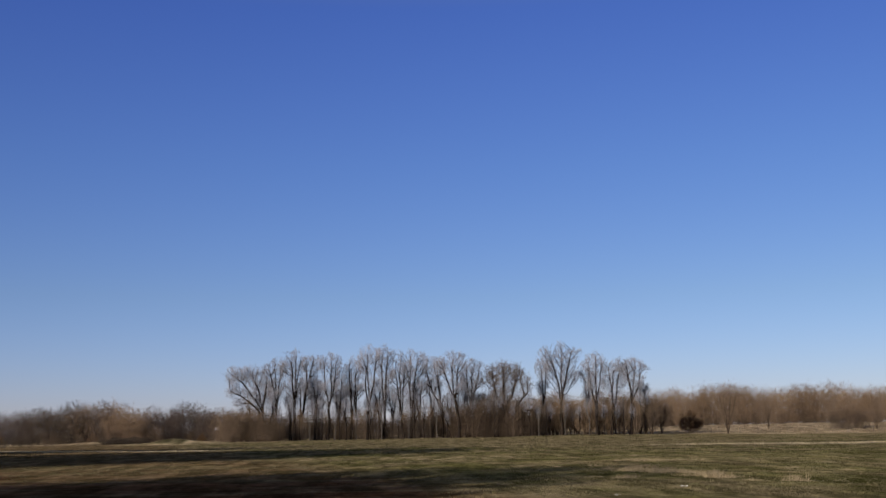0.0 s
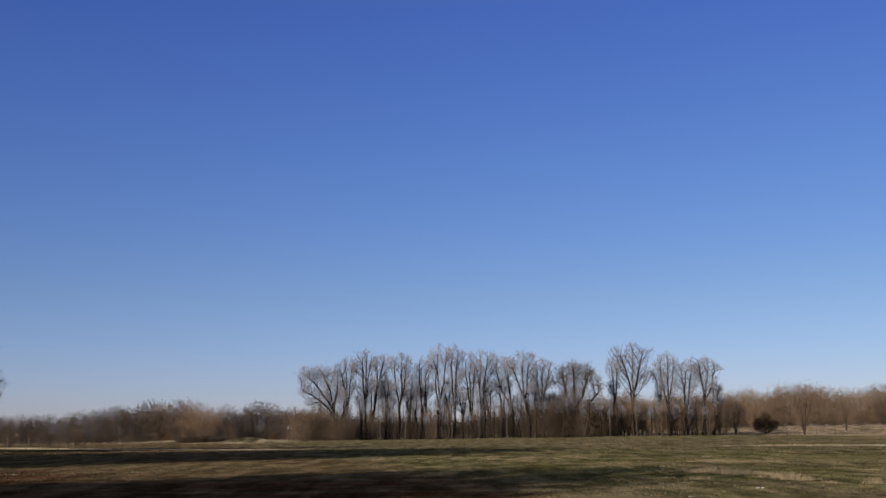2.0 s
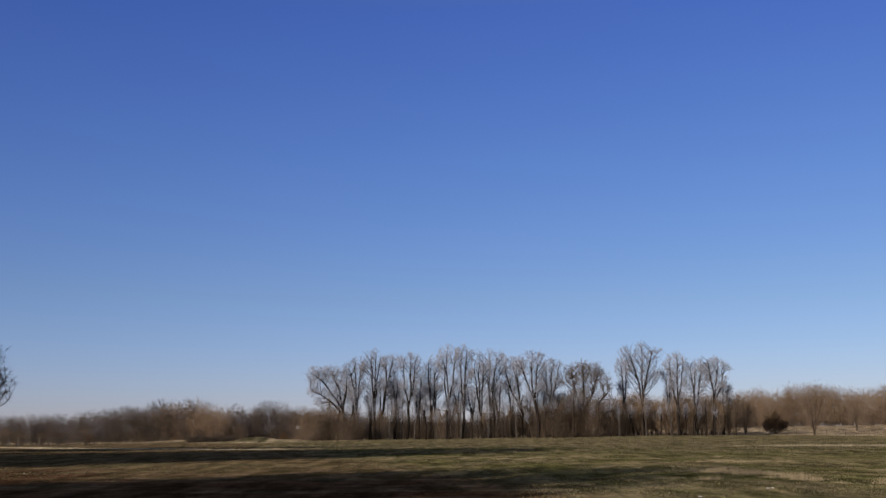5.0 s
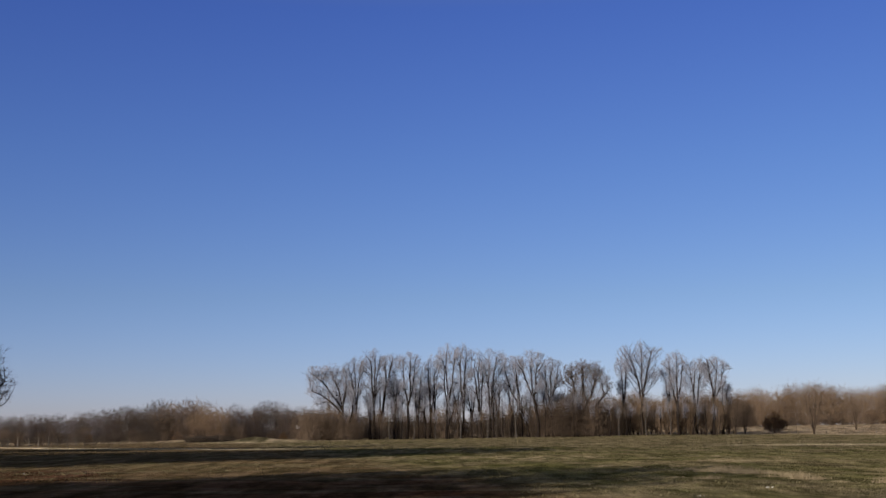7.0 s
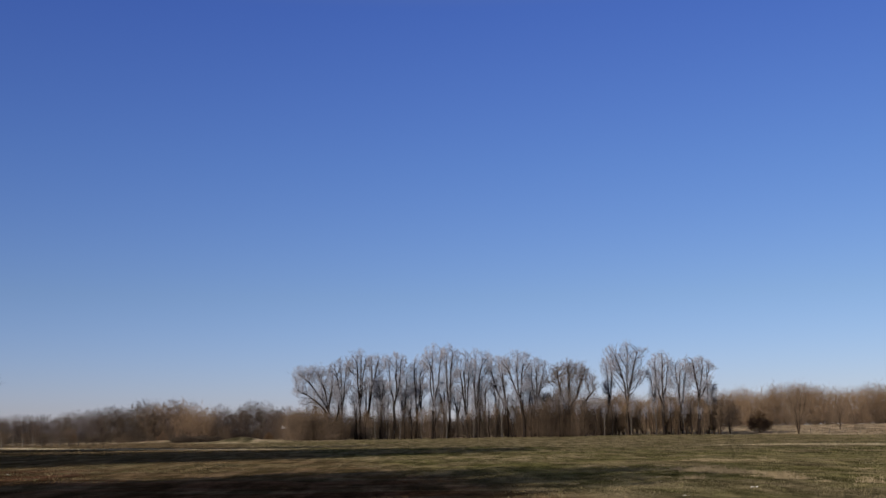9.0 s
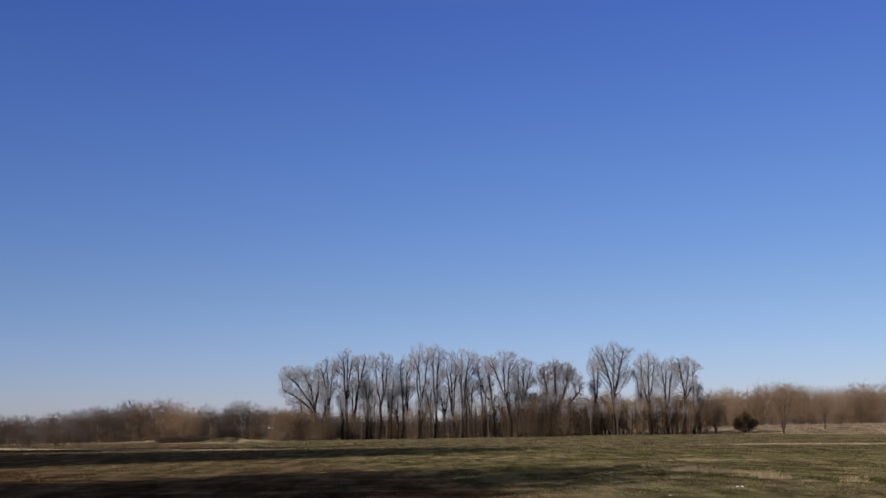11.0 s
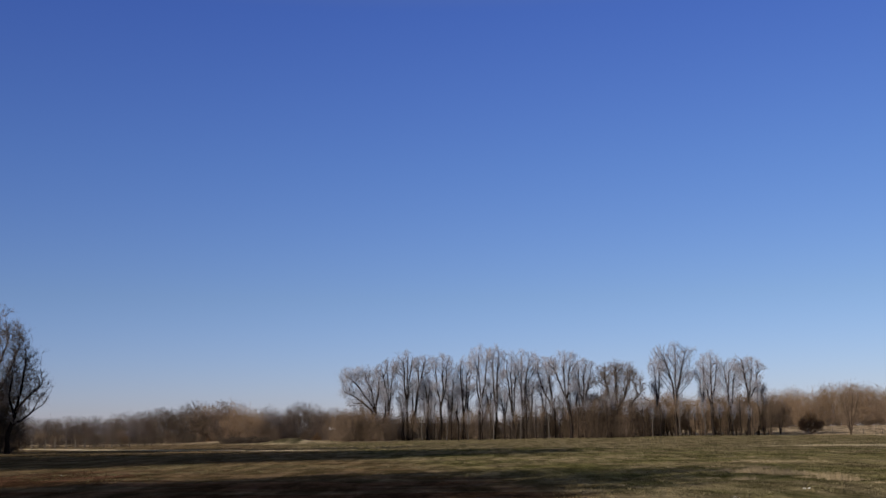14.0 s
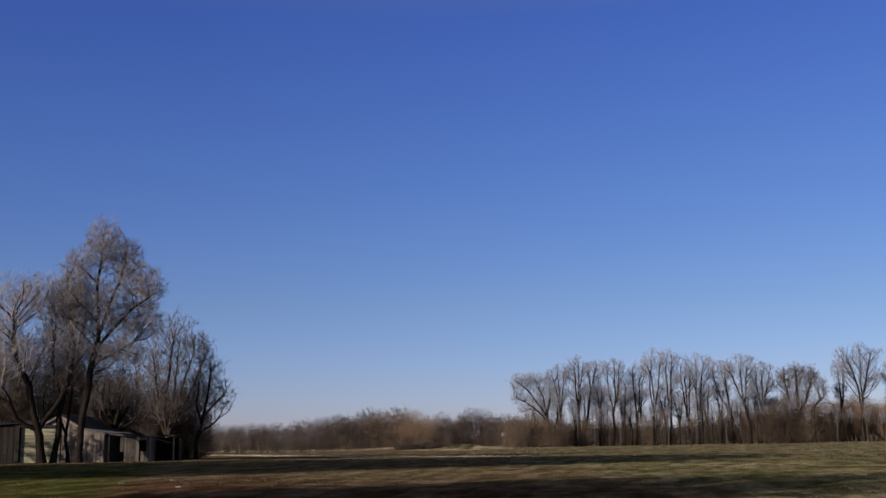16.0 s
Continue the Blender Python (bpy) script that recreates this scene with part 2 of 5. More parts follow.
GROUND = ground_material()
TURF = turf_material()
GRASS_STRAW = grass_material("straw_grass_blades", (0.17, 0.13, 0.075), (0.36, 0.285, 0.18))
TUSSOCK = tussock_material()
GREY_BOARD = wood_material("weathered_grey_boards", (0.112, 0.09, 0.074), (0.24, 0.2, 0.168))
DARK_BOARD = wood_material("dark_brown_boards", (0.026, 0.021, 0.018), (0.055, 0.045, 0.038))
PALE_PLANK = wood_material("pale_painted_siding", (0.3, 0.27, 0.18), (0.44, 0.4, 0.27), 0)
TRIM = wood_material("worn_grey_trim", (0.12, 0.108, 0.1), (0.2, 0.182, 0.17), 0)
ROOF_METAL = sheet_metal("dull_roof_metal", (0.038, 0.034, 0.045), (0.08, 0.07, 0.085))
ROOF_PALE = sheet_metal("pale_roof_metal", (0.36, 0.35, 0.35), (0.5, 0.49, 0.48))
POST_WOOD = wood_material("grey_fence_wood", (0.085, 0.073, 0.06), (0.15, 0.132, 0.11))
WIRE = sheet_metal("fence_wire", (0.12, 0.11, 0.1), (0.2, 0.18, 0.16))
SCRAP = wood_material("bleached_scrap", (0.6, 0.58, 0.54), (0.8, 0.78, 0.74))


# ---- mesh helpers ----
def at(az, d):
    """Plan position from a bearing (degrees, from +Y towards +X) and a distance."""
    a = radians(az)
    return d * math.sin(a), d * math.cos(a)


def smooth(v, lo, hi):
    q = np.clip((np.asarray(v, float) - lo) / (hi - lo), 0.0, 1.0)
    return q * q * (3 - 2 * q)


def lattice(x, y, size, seed):
    """Smooth random values between 0 and 1 on a lattice of that size."""
    x, y = np.asarray(x, float) / size, np.asarray(y, float) / size
    i, j = np.floor(x), np.floor(y)
    u, v = x - i, y - j
    u, v = u * u * (3 - 2 * u), v * v * (3 - 2 * v)

    def toss(a, b):
        q = np.sin(a * 127.1 + b * 311.7 + seed * 74.7) * 43758.5453
        return q - np.floor(q)

    return (toss(i, j) * (1 - u) + toss(i + 1, j) * u) * (1 - v) + (toss(i, j + 1) * (1 - u) + toss(i + 1, j + 1) * u) * v


def ground_z(x, y):
    """Nearly level pasture that rises to the woods on the right and falls away on the left."""
    x, y = np.asarray(x, float), np.asarray(y, float)
    d = np.hypot(x, y)
    az = np.degrees(np.arctan2(x, y))
    field = np.interp(az, (-32, -14, -5, 0, 6, 10, 14, 21, 30), (-0.2, 0.0, 0.12, 0.26, 0.43, 0.66, 0.68, 0.4, 0.4)) * smooth(d, 90, 240)
    beyond = np.interp(az, (-35, -16, -7, 2, 14, 22, 30), (-1.2, -1.2, -0.6, 0.72, 2.0, 2.75, 2.8)) * smooth(d, 236, 390)
    beyond = beyond + 4.5 * smooth(d, 500, 700) * smooth(-az, 14.0, 20.0)
    front = np.abs(az) < 100
    z = (field + beyond) * np.where(front, 1.0, 0.0)
    for baz, bd, br, bh in ((-9.6, 205, 3.6, 0.85), (-8.6, 209, 6, 0.55), (-12.7, 215, 6.5, 0.4), (-13.8, 219, 7, 0.25), (-27.4, 106, 26, 0.12)):
        bx, by = at(baz, bd)
        z = z + bh * np.exp(-(((x - bx) / br) ** 2 + ((y - by) / (br * 0.8)) ** 2))
    z = z + 0.05 * np.sin(x * 0.21 + 1.3 * np.sin(y * 0.13)) * np.sin(y * 0.17 + 0.8) * smooth(d, 10, 40)
    z = z + (0.07 * (lattice(x, y, 5.5, 3) - 0.5) + 0.05 * (lattice(x, y, 2.1, 7) - 0.5)) * smooth(d, 12, 26) * smooth(-d, -180, -110)
    return z


def mesh_from(name, verts, faces, material, smooth_shade=False):
    """A mesh from numpy corners and a list of face arrays (each n x 3 or n x 4)."""
    me = bpy.data.meshes.new(name)
    verts = np.asarray(verts, np.float32).reshape(-1, 3)
    loops = np.concatenate([f.ravel() for f in faces]).astype(np.int32)
    totals = np.concatenate([np.full(len(f), f.shape[1], np.int32) for f in faces])
    starts = np.concatenate(([0], np.cumsum(totals)[:-1])).astype(np.int32)
    me.vertices.add(len(verts))
    me.vertices.foreach_set("co", verts.ravel())
    me.loops.add(len(loops))
    me.loops.foreach_set("vertex_index", loops)
    me.polygons.add(len(totals))
    me.polygons.foreach_set("loop_start", starts)
    me.polygons.foreach_set("use_smooth", np.full(len(totals), smooth_shade))
    me.update(calc_edges=True)
    me.materials.append(material)
    return me


def child(name, data, parent, label=""):
    ob = new(name, data)
    ob.parent = parent
    return tagged(ob, label)


def part(name, bm, material, parent, label=""):
    """One bmesh as one mesh object under a thing or a part."""
    me = bpy.data.meshes.new(name)
    bm.to_mesh(me)
    bm.free()
    me.materials.append(material)
    return child(name, me, parent, label)


def box(bm, x0, x1, y0, y1, z0, z1, bevel=0.0):
    r = bmesh.ops.create_cube(bm, size=1.0)
    for v in r["verts"]:
        v.co = Vector((x0 + (v.co.x + 0.5) * (x1 - x0), y0 + (v.co.y + 0.5) * (y1 - y0), z0 + (v.co.z + 0.5) * (z1 - z0)))
    if bevel:
        edges = list({e for v in r["verts"] for e in v.link_edges})
        bmesh.ops.bevel(bm, geom=edges, offset=bevel, segments=1, affect="EDGES")
    return bm


def prism(bm, outline, y0, y1):
    """A plate whose outline (x, z) is drawn on the front and carried back."""
    a = [bm.verts.new((x, y0, z)) for x, z in outline]
    b = [bm.verts.new((x, y1, z)) for x, z in outline]
    n = len(outline)
    bm.faces.new(a)
    bm.faces.new(b[::-1])
    for i in range(n):
        bm.faces.new((a[i], b[i], b[(i + 1) % n], a[(i + 1) % n]))
    bmesh.ops.recalc_face_normals(bm, faces=bm.faces)
    return bm


# ---- trees ----
def tubes(paths, radii, k):
    """Tapered tubes along many paths (n, p, 3) at once."""
    n, p, _ = paths.shape
    way = np.gradient(paths, axis=1)
    way /= np.linalg.norm(way, axis=2, keepdims=True) + 1e-9
    ref = np.where(np.abs(way[:, :1, 2:]) > 0.9, np.array((1.0, 0, 0)), np.array((0, 0, 1.0)))
    u = np.cross(way, np.broadcast_to(ref, way.shape))
    u /= np.linalg.norm(u, axis=2, keepdims=True) + 1e-9
    v = np.cross(way, u)
    ang = np.arange(k) * 2 * np.pi / k
    ring = u[:, :, None] * np.cos(ang)[None, None, :, None] + v[:, :, None] * np.sin(ang)[None, None, :, None]
    verts = paths[:, :, None] + ring * radii[:, :, None, None]
    i = np.arange(n)[:, None, None] * p * k + np.arange(p - 1)[None, :, None] * k
    j = np.arange(k)[None, None, :]
    j2 = (j + 1) % k
    quads = np.stack((i + j, i + j2, i + k + j2, i + k + j), -1).reshape(-1, 4)
    return verts.reshape(-1, 3), quads


def slivers(g, starts, ends, half):
    """Fine twigs, one thin tapering face each."""
    n = len(starts)
    side = np.cross(ends - starts, g.normal(0, 1, (n, 3)))
    side *= half / (np.linalg.norm(side, axis=1, keepdims=True) + 1e-9)
    verts = np.stack((starts - side, starts + side, ends), 1).reshape(-1, 3)
    return verts, np.arange(3 * n).reshape(-1, 3)


def guide_nodes(g, guides, step, wander):
    """Nodes along the stems that a tree is given; a later stem springs from the nearest earlier node."""
    pos, par = [], []
    for guide in guides:
        way = np.array(guide, float)
        if pos:
            seen = np.array(pos)
            last = int(np.argmin(np.linalg.norm(seen - way[0], axis=1)))
            way[0] = seen[last]
        else:
            last = -1
        gaps = np.linalg.norm(np.diff(way, axis=0), axis=1)
        s = np.concatenate(((0.0,), np.cumsum(gaps)))
        n = max(2, int(s[-1] / step))
        q = np.linspace(0, s[-1], n + 1)
        line = np.stack([np.interp(q, s, way[:, k]) for k in range(3)], 1)
        drift = np.cumsum(g.normal(0, wander * step, (n + 1, 3)), axis=0) * (1, 1, 0.3)
        line += drift - drift[0] - np.linspace(0, 1, n + 1)[:, None] * (drift[-1] - drift[0]) * 0.6
        for k, c in enumerate(line):
            if k == 0 and last >= 0:
                continue
            pos.append(c)
            par.append(last)
            last = len(pos) - 1
    return np.array(pos), np.array(par)


def crown_points(g, blobs, n):
    """Points to be reached, spread through ellipsoids (x, y, z, rx, ry, rz)."""
    b = np.array(blobs, float)
    size = np.prod(b[:, 3:], axis=1) ** 0.8
    which = g.choice(len(b), n, p=size / size.sum())
    v = g.normal(0, 1, (n, 3))
    v *= (g.random(n) ** (1 / 2.2) * (1 + 0.13 * np.abs(g.normal(0, 1, n))) / np.linalg.norm(v, axis=1))[:, None]
    return b[which, :3] + v * b[which, 3:]


def reach_out(g, pos, par, pts, step, kill, reach, lift, rough):
    """Grows branches node by node towards the points that are still free (space colonisation)."""
    P, parent, kids = np.zeros((6000, 3)), np.full(6000, -1), np.zeros(6000, int)
    n = len(pos)
    P[:n], parent[:n] = pos, par

    def cost(nodes):
        d = np.linalg.norm(pts[:, None] - nodes[None], axis=2)
        return d, d + 1.3 * np.maximum(0, nodes[None, :, 2] - pts[:, None, 2] + 0.5 * d)

    d, c = cost(P[:n])
    near = np.argmin(c, axis=1)
    best, dist = c[np.arange(len(pts)), near], d[np.arange(len(pts)), near]
    far = reach
    for _ in range(140):
        on = dist < far
        if not on.any():
            far *= 1.6
            if far > 80:
                break
            continue
        far = max(reach, far * 0.8)
        idx = near[on]
        v = pts[on] - P[idx]
        v /= np.linalg.norm(v, axis=1, keepdims=True) + 1e-9
        pull = np.zeros((n, 3))
        np.add.at(pull, idx, v)
        who = np.unique(idx)
        who = who[kids[who] < 3]
        if not len(who) or n + len(who) > 6000:
            break
        way = pull[who] / (np.linalg.norm(pull[who], axis=1, keepdims=True) + 1e-9)
        ahead = P[who] - P[np.maximum(parent[who], 0)]
        way += 0.55 * ahead / (np.linalg.norm(ahead, axis=1, keepdims=True) + 1e-9)
        way += g.normal(0, rough, way.shape) + (0, 0, lift)
        way /= np.linalg.norm(way, axis=1, keepdims=True) + 1e-9
        fresh = P[who] + step * way
        kids[who] += 1
        P[n:n + len(who)], parent[n:n + len(who)] = fresh, who
        d, c = cost(fresh)
        j = np.argmin(c, axis=1)
        k = np.arange(len(pts))
        closer = c[k, j] < best
        near = np.where(closer, j + n, near)
        best, dist = np.where(closer, c[k, j], best), np.where(closer, d[k, j], dist)
        n += len(who)
        free = dist > kill
        pts, near, best, dist = pts[free], near[free], best[free], dist[free]
        if not len(pts):
            break
    return P[:n], parent[:n]


def skeleton(seed, guides, blobs, n=300, step=0.5, kill=0.7, reach=4.0, lift=0.3, rough=0.16, r=0.25, tip=0.012,
             twigs=5, tl=0.8, tw=0.008, up=0.3, spread=0.6, sides=8, sprays=600, shoot=2.2, wander=0.12, bare=0.5, outer=0.0, rise=0.6):
    """A bare tree: branch chains with radii, and fine twigs along the thin ends."""
    g = np.random.default_rng(seed)
    pos, par = guide_nodes(g, guides, step, wander)
    stems = len(pos)
    pos, par = reach_out(g, pos, par, crown_points(g, blobs, n), step, kill, reach, lift, rough)
    pos[:, 2] = np.maximum(pos[:, 2], 0.0)
    m = len(pos)
    flow, heavy, most = np.full(m, tip ** 2.7), np.full(m, -1), np.zeros(m)
    for i in range(m - 1, 0, -1):
        q = par[i]
        if q >= 0:
            flow[q] += flow[i]
            if flow[i] > most[q]:
                most[q], heavy[q] = flow[i], i
    rad = flow ** (1 / 2.7)
    rad = tip + (rad - tip) * (r - tip) / max(rad.max() - tip, 1e-6)
    top = pos[:, 2].max()
    rad *= 1.0 + 0.45 * np.clip(1 - pos[:, 2] / (0.06 * top), 0, 1) * (rad > 0.4 * r)
    chains = []
    for i in range(m):
        if par[i] >= 0 and heavy[par[i]] == i:
            continue
        line = [par[i]] if par[i] >= 0 else []
        k = i
        while k >= 0:
            line.append(k)
            k = heavy[k]
        # a tip that bends back sharply breaks off
        while len(line) > 2:
            u, w = pos[line[-2]] - pos[line[-3]], pos[line[-1]] - pos[line[-2]]
            if u @ w > 0.84 * np.linalg.norm(u) * np.linalg.norm(w):
                break
            line.pop()
        if len(line) > 1:
            w = rad[line].copy()
            if par[i] >= 0:
                w[0] = min(w[0], w[1] * 1.25)
            w[-1] *= 0.5
            chains.append((pos[line], w))
    chains.sort(key=lambda c: -c[1][0])
    # sprays fill the crown: a fine shoot from the nearest branch, and twigs along it
    tips = crown_points(g, blobs, sprays)
    hold = np.flatnonzero((np.arange(m) >= stems) | (pos[:, 2] > bare * top))
    roots = np.empty(sprays, int)
    for k in range(0, sprays, 400):
        q = tips[k:k + 400]
        d = np.linalg.norm(q[:, None] - pos[hold][None], axis=2)
        roots[k:k + 400] = hold[np.argmin(d + 1.2 * np.maximum(0, pos[hold][None, :, 2] - q[:, None, 2] + rise * d), axis=1)]
    foot = pos[roots]
    gap = tips - foot
    far = np.linalg.norm(gap, axis=1, keepdims=True) + 1e-6
    ahead = gap / far
    if outer:
        foot = tips - ahead * np.minimum(far, outer)
        gap, far = tips - foot, np.minimum(far, outer)
    tips = foot + ahead * np.minimum(far, shoot * g.uniform(0.7, 1.3, far.shape))
    a = np.repeat(foot, twigs, axis=0)
    a = a + np.repeat(tips - foot, twigs, axis=0) * g.uniform(0.4, 1.0, (len(a), 1))
    way = 0.8 * np.repeat(ahead, twigs, axis=0) + g.normal(0, spread, a.shape) + (0, 0, up)
    way /= np.linalg.norm(way, axis=1, keepdims=True) + 1e-9
    b = a + way * (tl * g.uniform(0.35, 1.25, (len(a), 1)))
    b[:, 2] = np.maximum(b[:, 2], 0.1)
    half = np.concatenate((np.full((sprays, 1), tw * 1.3), np.full((len(a), 1), tw)))
    a, b = np.vstack((foot, a)), np.vstack((tips, b))
    return chains, slivers(g, a, b, half), sides


def chain_mesh(chains, sides, most=16):
    """All chains as tubes in one set of corners and faces."""
    bins = {}
    for line, w in chains:
        p = 2 if len(line) <= 2 else 3 if len(line) <= 5 else 6 if len(line) <= 14 else most
        q = np.linspace(0, len(line) - 1, p)
        i = np.arange(len(line))
        bins.setdefault(p, ([], []))
        bins[p][0].append(np.stack([np.interp(q, i, line[:, k]) for k in range(3)], 1))
        bins[p][1].append(np.interp(q, i, w))
    vs, fs, n = [], [], 0
    for p, (lines, ws) in bins.items():
        v, f = tubes(np.array(lines), np.array(ws), sides if p > 6 else 4 if p == 6 and sides > 5 else 3)
        vs.append(v)
        fs.append(f + n)
        n += len(v)
    return np.vstack(vs), fs


def tree(name, grown, bark, twig, label, category="tree", group="", limbs=0, big=0.035):
    """A thing with a trunk that carries the thicker wood (on near trees limb by limb) and a twiggy crown."""
    chains, (tv, tf), sides = grown
    root = new(name)
    thick = [c for c in chains if c[1][0] >= big] or chains[:1]
    thin = [c for c in chains if c[1][0] < big and c is not chains[0]]
    if limbs:
        v, f = chain_mesh(thick[:1], sides, 24)
        trunk = child("trunk", mesh_from("trunk", v, f, bark, True), root)
        for c in thick[1:1 + limbs]:
            v, f = chain_mesh([c], 7, 14)
            child("limb", mesh_from("limb", v, f, bark, True), trunk)
        thin = thick[1 + limbs:] + thin
    else:
        v, f = chain_mesh(thick, sides)
        child("trunk", mesh_from("trunk", v, f, bark, True), root)
    if thin:
        v1, f1 = chain_mesh(thin, 3)
        tv, tf = np.vstack((v1, tv)), f1 + [tf + len(v1)]
    else:
        tf = [tf]
    child("crown", mesh_from("crown", tv, tf, twig), root)
    return tagged(root, label, category, group)


def lobes(g, xl, xr, z0, z1):
    """A crown that widens upwards between two edges, with ragged clumps on its flanks and several tips."""
    c, w = (xl + xr) / 2, (xr - xl) / 2
    h = z1 - z0
    out = []
    for q, wide in ((0.16, 0.4), (0.42, 0.68), (0.72, 0.92)):
        out.append((c + g.uniform(-0.12, 0.12) * w, 0.0, z0 + q * h, wide * w, wide * w, h * 0.2))
    for k in range(6):
        q = g.uniform(0.25, 0.85)
        r = w * g.uniform(0.24, 0.4)
        out.append((c + (-1) ** k * (w * (0.5 + 0.5 * min(1.0, q * 1.4)) - r * 0.8), g.uniform(-0.6, 0.6) * w, z0 + q * h, r, r * 1.3, h * g.uniform(0.08, 0.13)))
    for k in range(3):
        rz = h * g.uniform(0.07, 0.12)
        top = z1 if k == 0 else z1 - h * g.uniform(0.02, 0.14)
        out.append((c + w * (0.0, -0.72, 0.72)[k] * g.uniform(0.6, 1.0), g.uniform(-0.4, 0.4) * w, top - rz, w * g.uniform(0.22, 0.36), w * 0.4, rz))
    return out


def upright_tree(seed, xl, xr, zb, zt, r, n, **more):
    """A slender field tree: one trunk, parting into two or three steep leaders under a ragged crown."""
    g = random.Random(seed)
    w = (xr - xl) / 2
    c = (xl + xr) / 2
    crown = lobes(g, xl, xr, zb, zt)
    part_at = zb * g.uniform(0.6, 1.1)
    fork = (c * 0.5, 0.0, part_at)
    guides = [((0, 0, 0), (c * 0.15 + g.uniform(-0.2, 0.2), 0.1, part_at * 0.5), fork)]
    leaders = 2 if w < 2.6 else 3
    for k in range(leaders):
        u = (k + 0.5) / leaders * 2 - 1 + g.uniform(-0.25, 0.25)
        x, y, z = c + 0.6 * u * w, g.uniform(-0.5, 0.5) * w, zt - (zt - zb) * g.uniform(0.08, 0.35)
        guides.append((fork, (fork[0] + g.uniform(0.3, 0.65) * (x - fork[0]), y * 0.5, part_at + 0.45 * (z - part_at)), (x, y, z)))
    return skeleton(seed, guides, crown, n, r=r, **more)


def thicket(seed, h, w, low, stems, n, lumps=5, **more):
    """A many-stemmed shrub or wood-edge tree, h high and w to each side, with an uneven, lumpy top."""
    g = random.Random(seed)
    blobs, guides = [], []
    for k in range(lumps):
        a = 6.283 * (k + g.random()) / lumps
        q = w * (0.0 if k == 0 else g.uniform(0.4, 0.72))
        rz = h * g.uniform(0.3, 0.42)
        top = h if k == 0 else h * g.uniform(0.72, 0.98)
        blobs.append((q * math.cos(a), q * math.sin(a), max(top - rz, low * h + rz * 0.7), w * g.uniform(0.36, 0.5), w * g.uniform(0.36, 0.5), rz))
    blobs.append((0, 0, h * (0.5 + low / 2), w * 0.85, w * 0.85, h * (0.5 - low / 2)))
    if low < 0.12:
        blobs += [(0, 0, h * 0.2, w * 0.8, w * 0.8, h * 0.2), (0.45 * w, -0.3 * w, h * 0.12, w * 0.5, w * 0.5, h * 0.12), (-0.5 * w, 0.2 * w, h * 0.14, w * 0.45, w * 0.45, h * 0.13)]
    for k in range(stems):
        a = 6.283 * (k + g.random()) / stems
        q = w * g.uniform(0.15, 0.6)
        foot = (0.0, 0.0, 0.0) if low > 0.12 or k == 0 else (0.4 * math.cos(a), 0.4 * math.sin(a), 0.0)
        guides.append((foot, (q * 0.4 * math.cos(a), q * 0.4 * math.sin(a), h * 0.3), (q * math.cos(a), q * math.sin(a), h * g.uniform(0.55, 0.75))))
    return skeleton(seed, guides, blobs, n, **{"rise": 0.2, **more})


def stand(ob, az, d, turn=0.0, scale=1.0, sink=0.05):
    x, y = at(az, d)
    ob.matrix_basis = pose(x, y, float(ground_z(x, y)) - sink, 0, 0, turn) @ Matrix.Scale(scale, 4)
    return ob


# ---- ground ----
def ground_sheet():
    """One sheet from underfoot to the horizon, finer where the pan looks."""
    az = np.concatenate((np.linspace(-40, 34, 186), np.linspace(36, 318, 48)))
    rad = np.concatenate((np.linspace(1.0, 22, 12), np.arange(22.6, 100, 0.6), np.geomspace(101, 4500, 130)))
    A, R = np.meshgrid(np.radians(az), rad)
    X, Y = R * np.sin(A), R * np.cos(A)
    Z = ground_z(X, Y)
    n, k = R.shape
    verts = np.vstack((np.stack((X, Y, Z), -1).reshape(-1, 3), ((0.0, 0.0, 0.0),)))
    i = np.arange(n - 1)[:, None] * k
    j = np.arange(k)[None]
    j2 = (j + 1) % k
    quads = np.stack((i + j, i + k + j, i + k + j2, i + j2), -1).reshape(-1, 4)[:, ::-1]
    hub = np.full(k, n * k)
    tris = np.stack((hub, np.arange(k), (np.arange(k) + 1) % k), -1)[:, ::-1]
    return mesh_from("ground", verts, [quads, tris], GROUND, True)


tagged(new("ground", ground_sheet()), "green and straw-coloured winter pasture with muddy patches", "ground", kind="structure")


# ---- the yard: sheds and house ----
YARD_AZ, YARD_D = -27.41, 106.0


def in_yard(ob, x, y, turn=0.0, size=0.9):
    """Stands a thing in the yard: x along the fronts, y away from the field."""
    ox, oy = at(YARD_AZ, YARD_D)
    a = radians(YARD_AZ)
    x = 0.9 * x + 0.38 * (1.0 - float(smooth(x, 5.0, 9.0)))
    wx, wy = ox + x * math.cos(a) + y * math.sin(a), oy - x * math.sin(a) + y * math.cos(a)
    ob.matrix_basis = pose(wx, wy, float(ground_z(wx, wy)) - 0.03, 0, 0, -YARD_AZ + turn) @ Matrix.Diagonal((size, size, 0.5 + 0.5 * size, 1))
    return ob


def boards(parent, x0, x1, y, top, material, bottom=0.0, width=0.2, gap=0.012, seed=1, name="board"):
    """Upright boards from x0 to x1; top(x) gives the height at which they are cut."""
    g = random.Random(seed)
    x = x0
    while x < x1 - 0.03:
        w = min(width * g.uniform(0.8, 1.2), x1 - x)
        b, t = bottom + g.uniform(0.0, 0.08), g.uniform(0.0, 0.014)
        bm = bmesh.new()
        prism(bm, ((x, b), (x + w - gap, b), (x + w - gap, top(x + w)), (x, top(x))), y - 0.025 - t, y - t)
        part(name, bm, material, parent)
        x += w


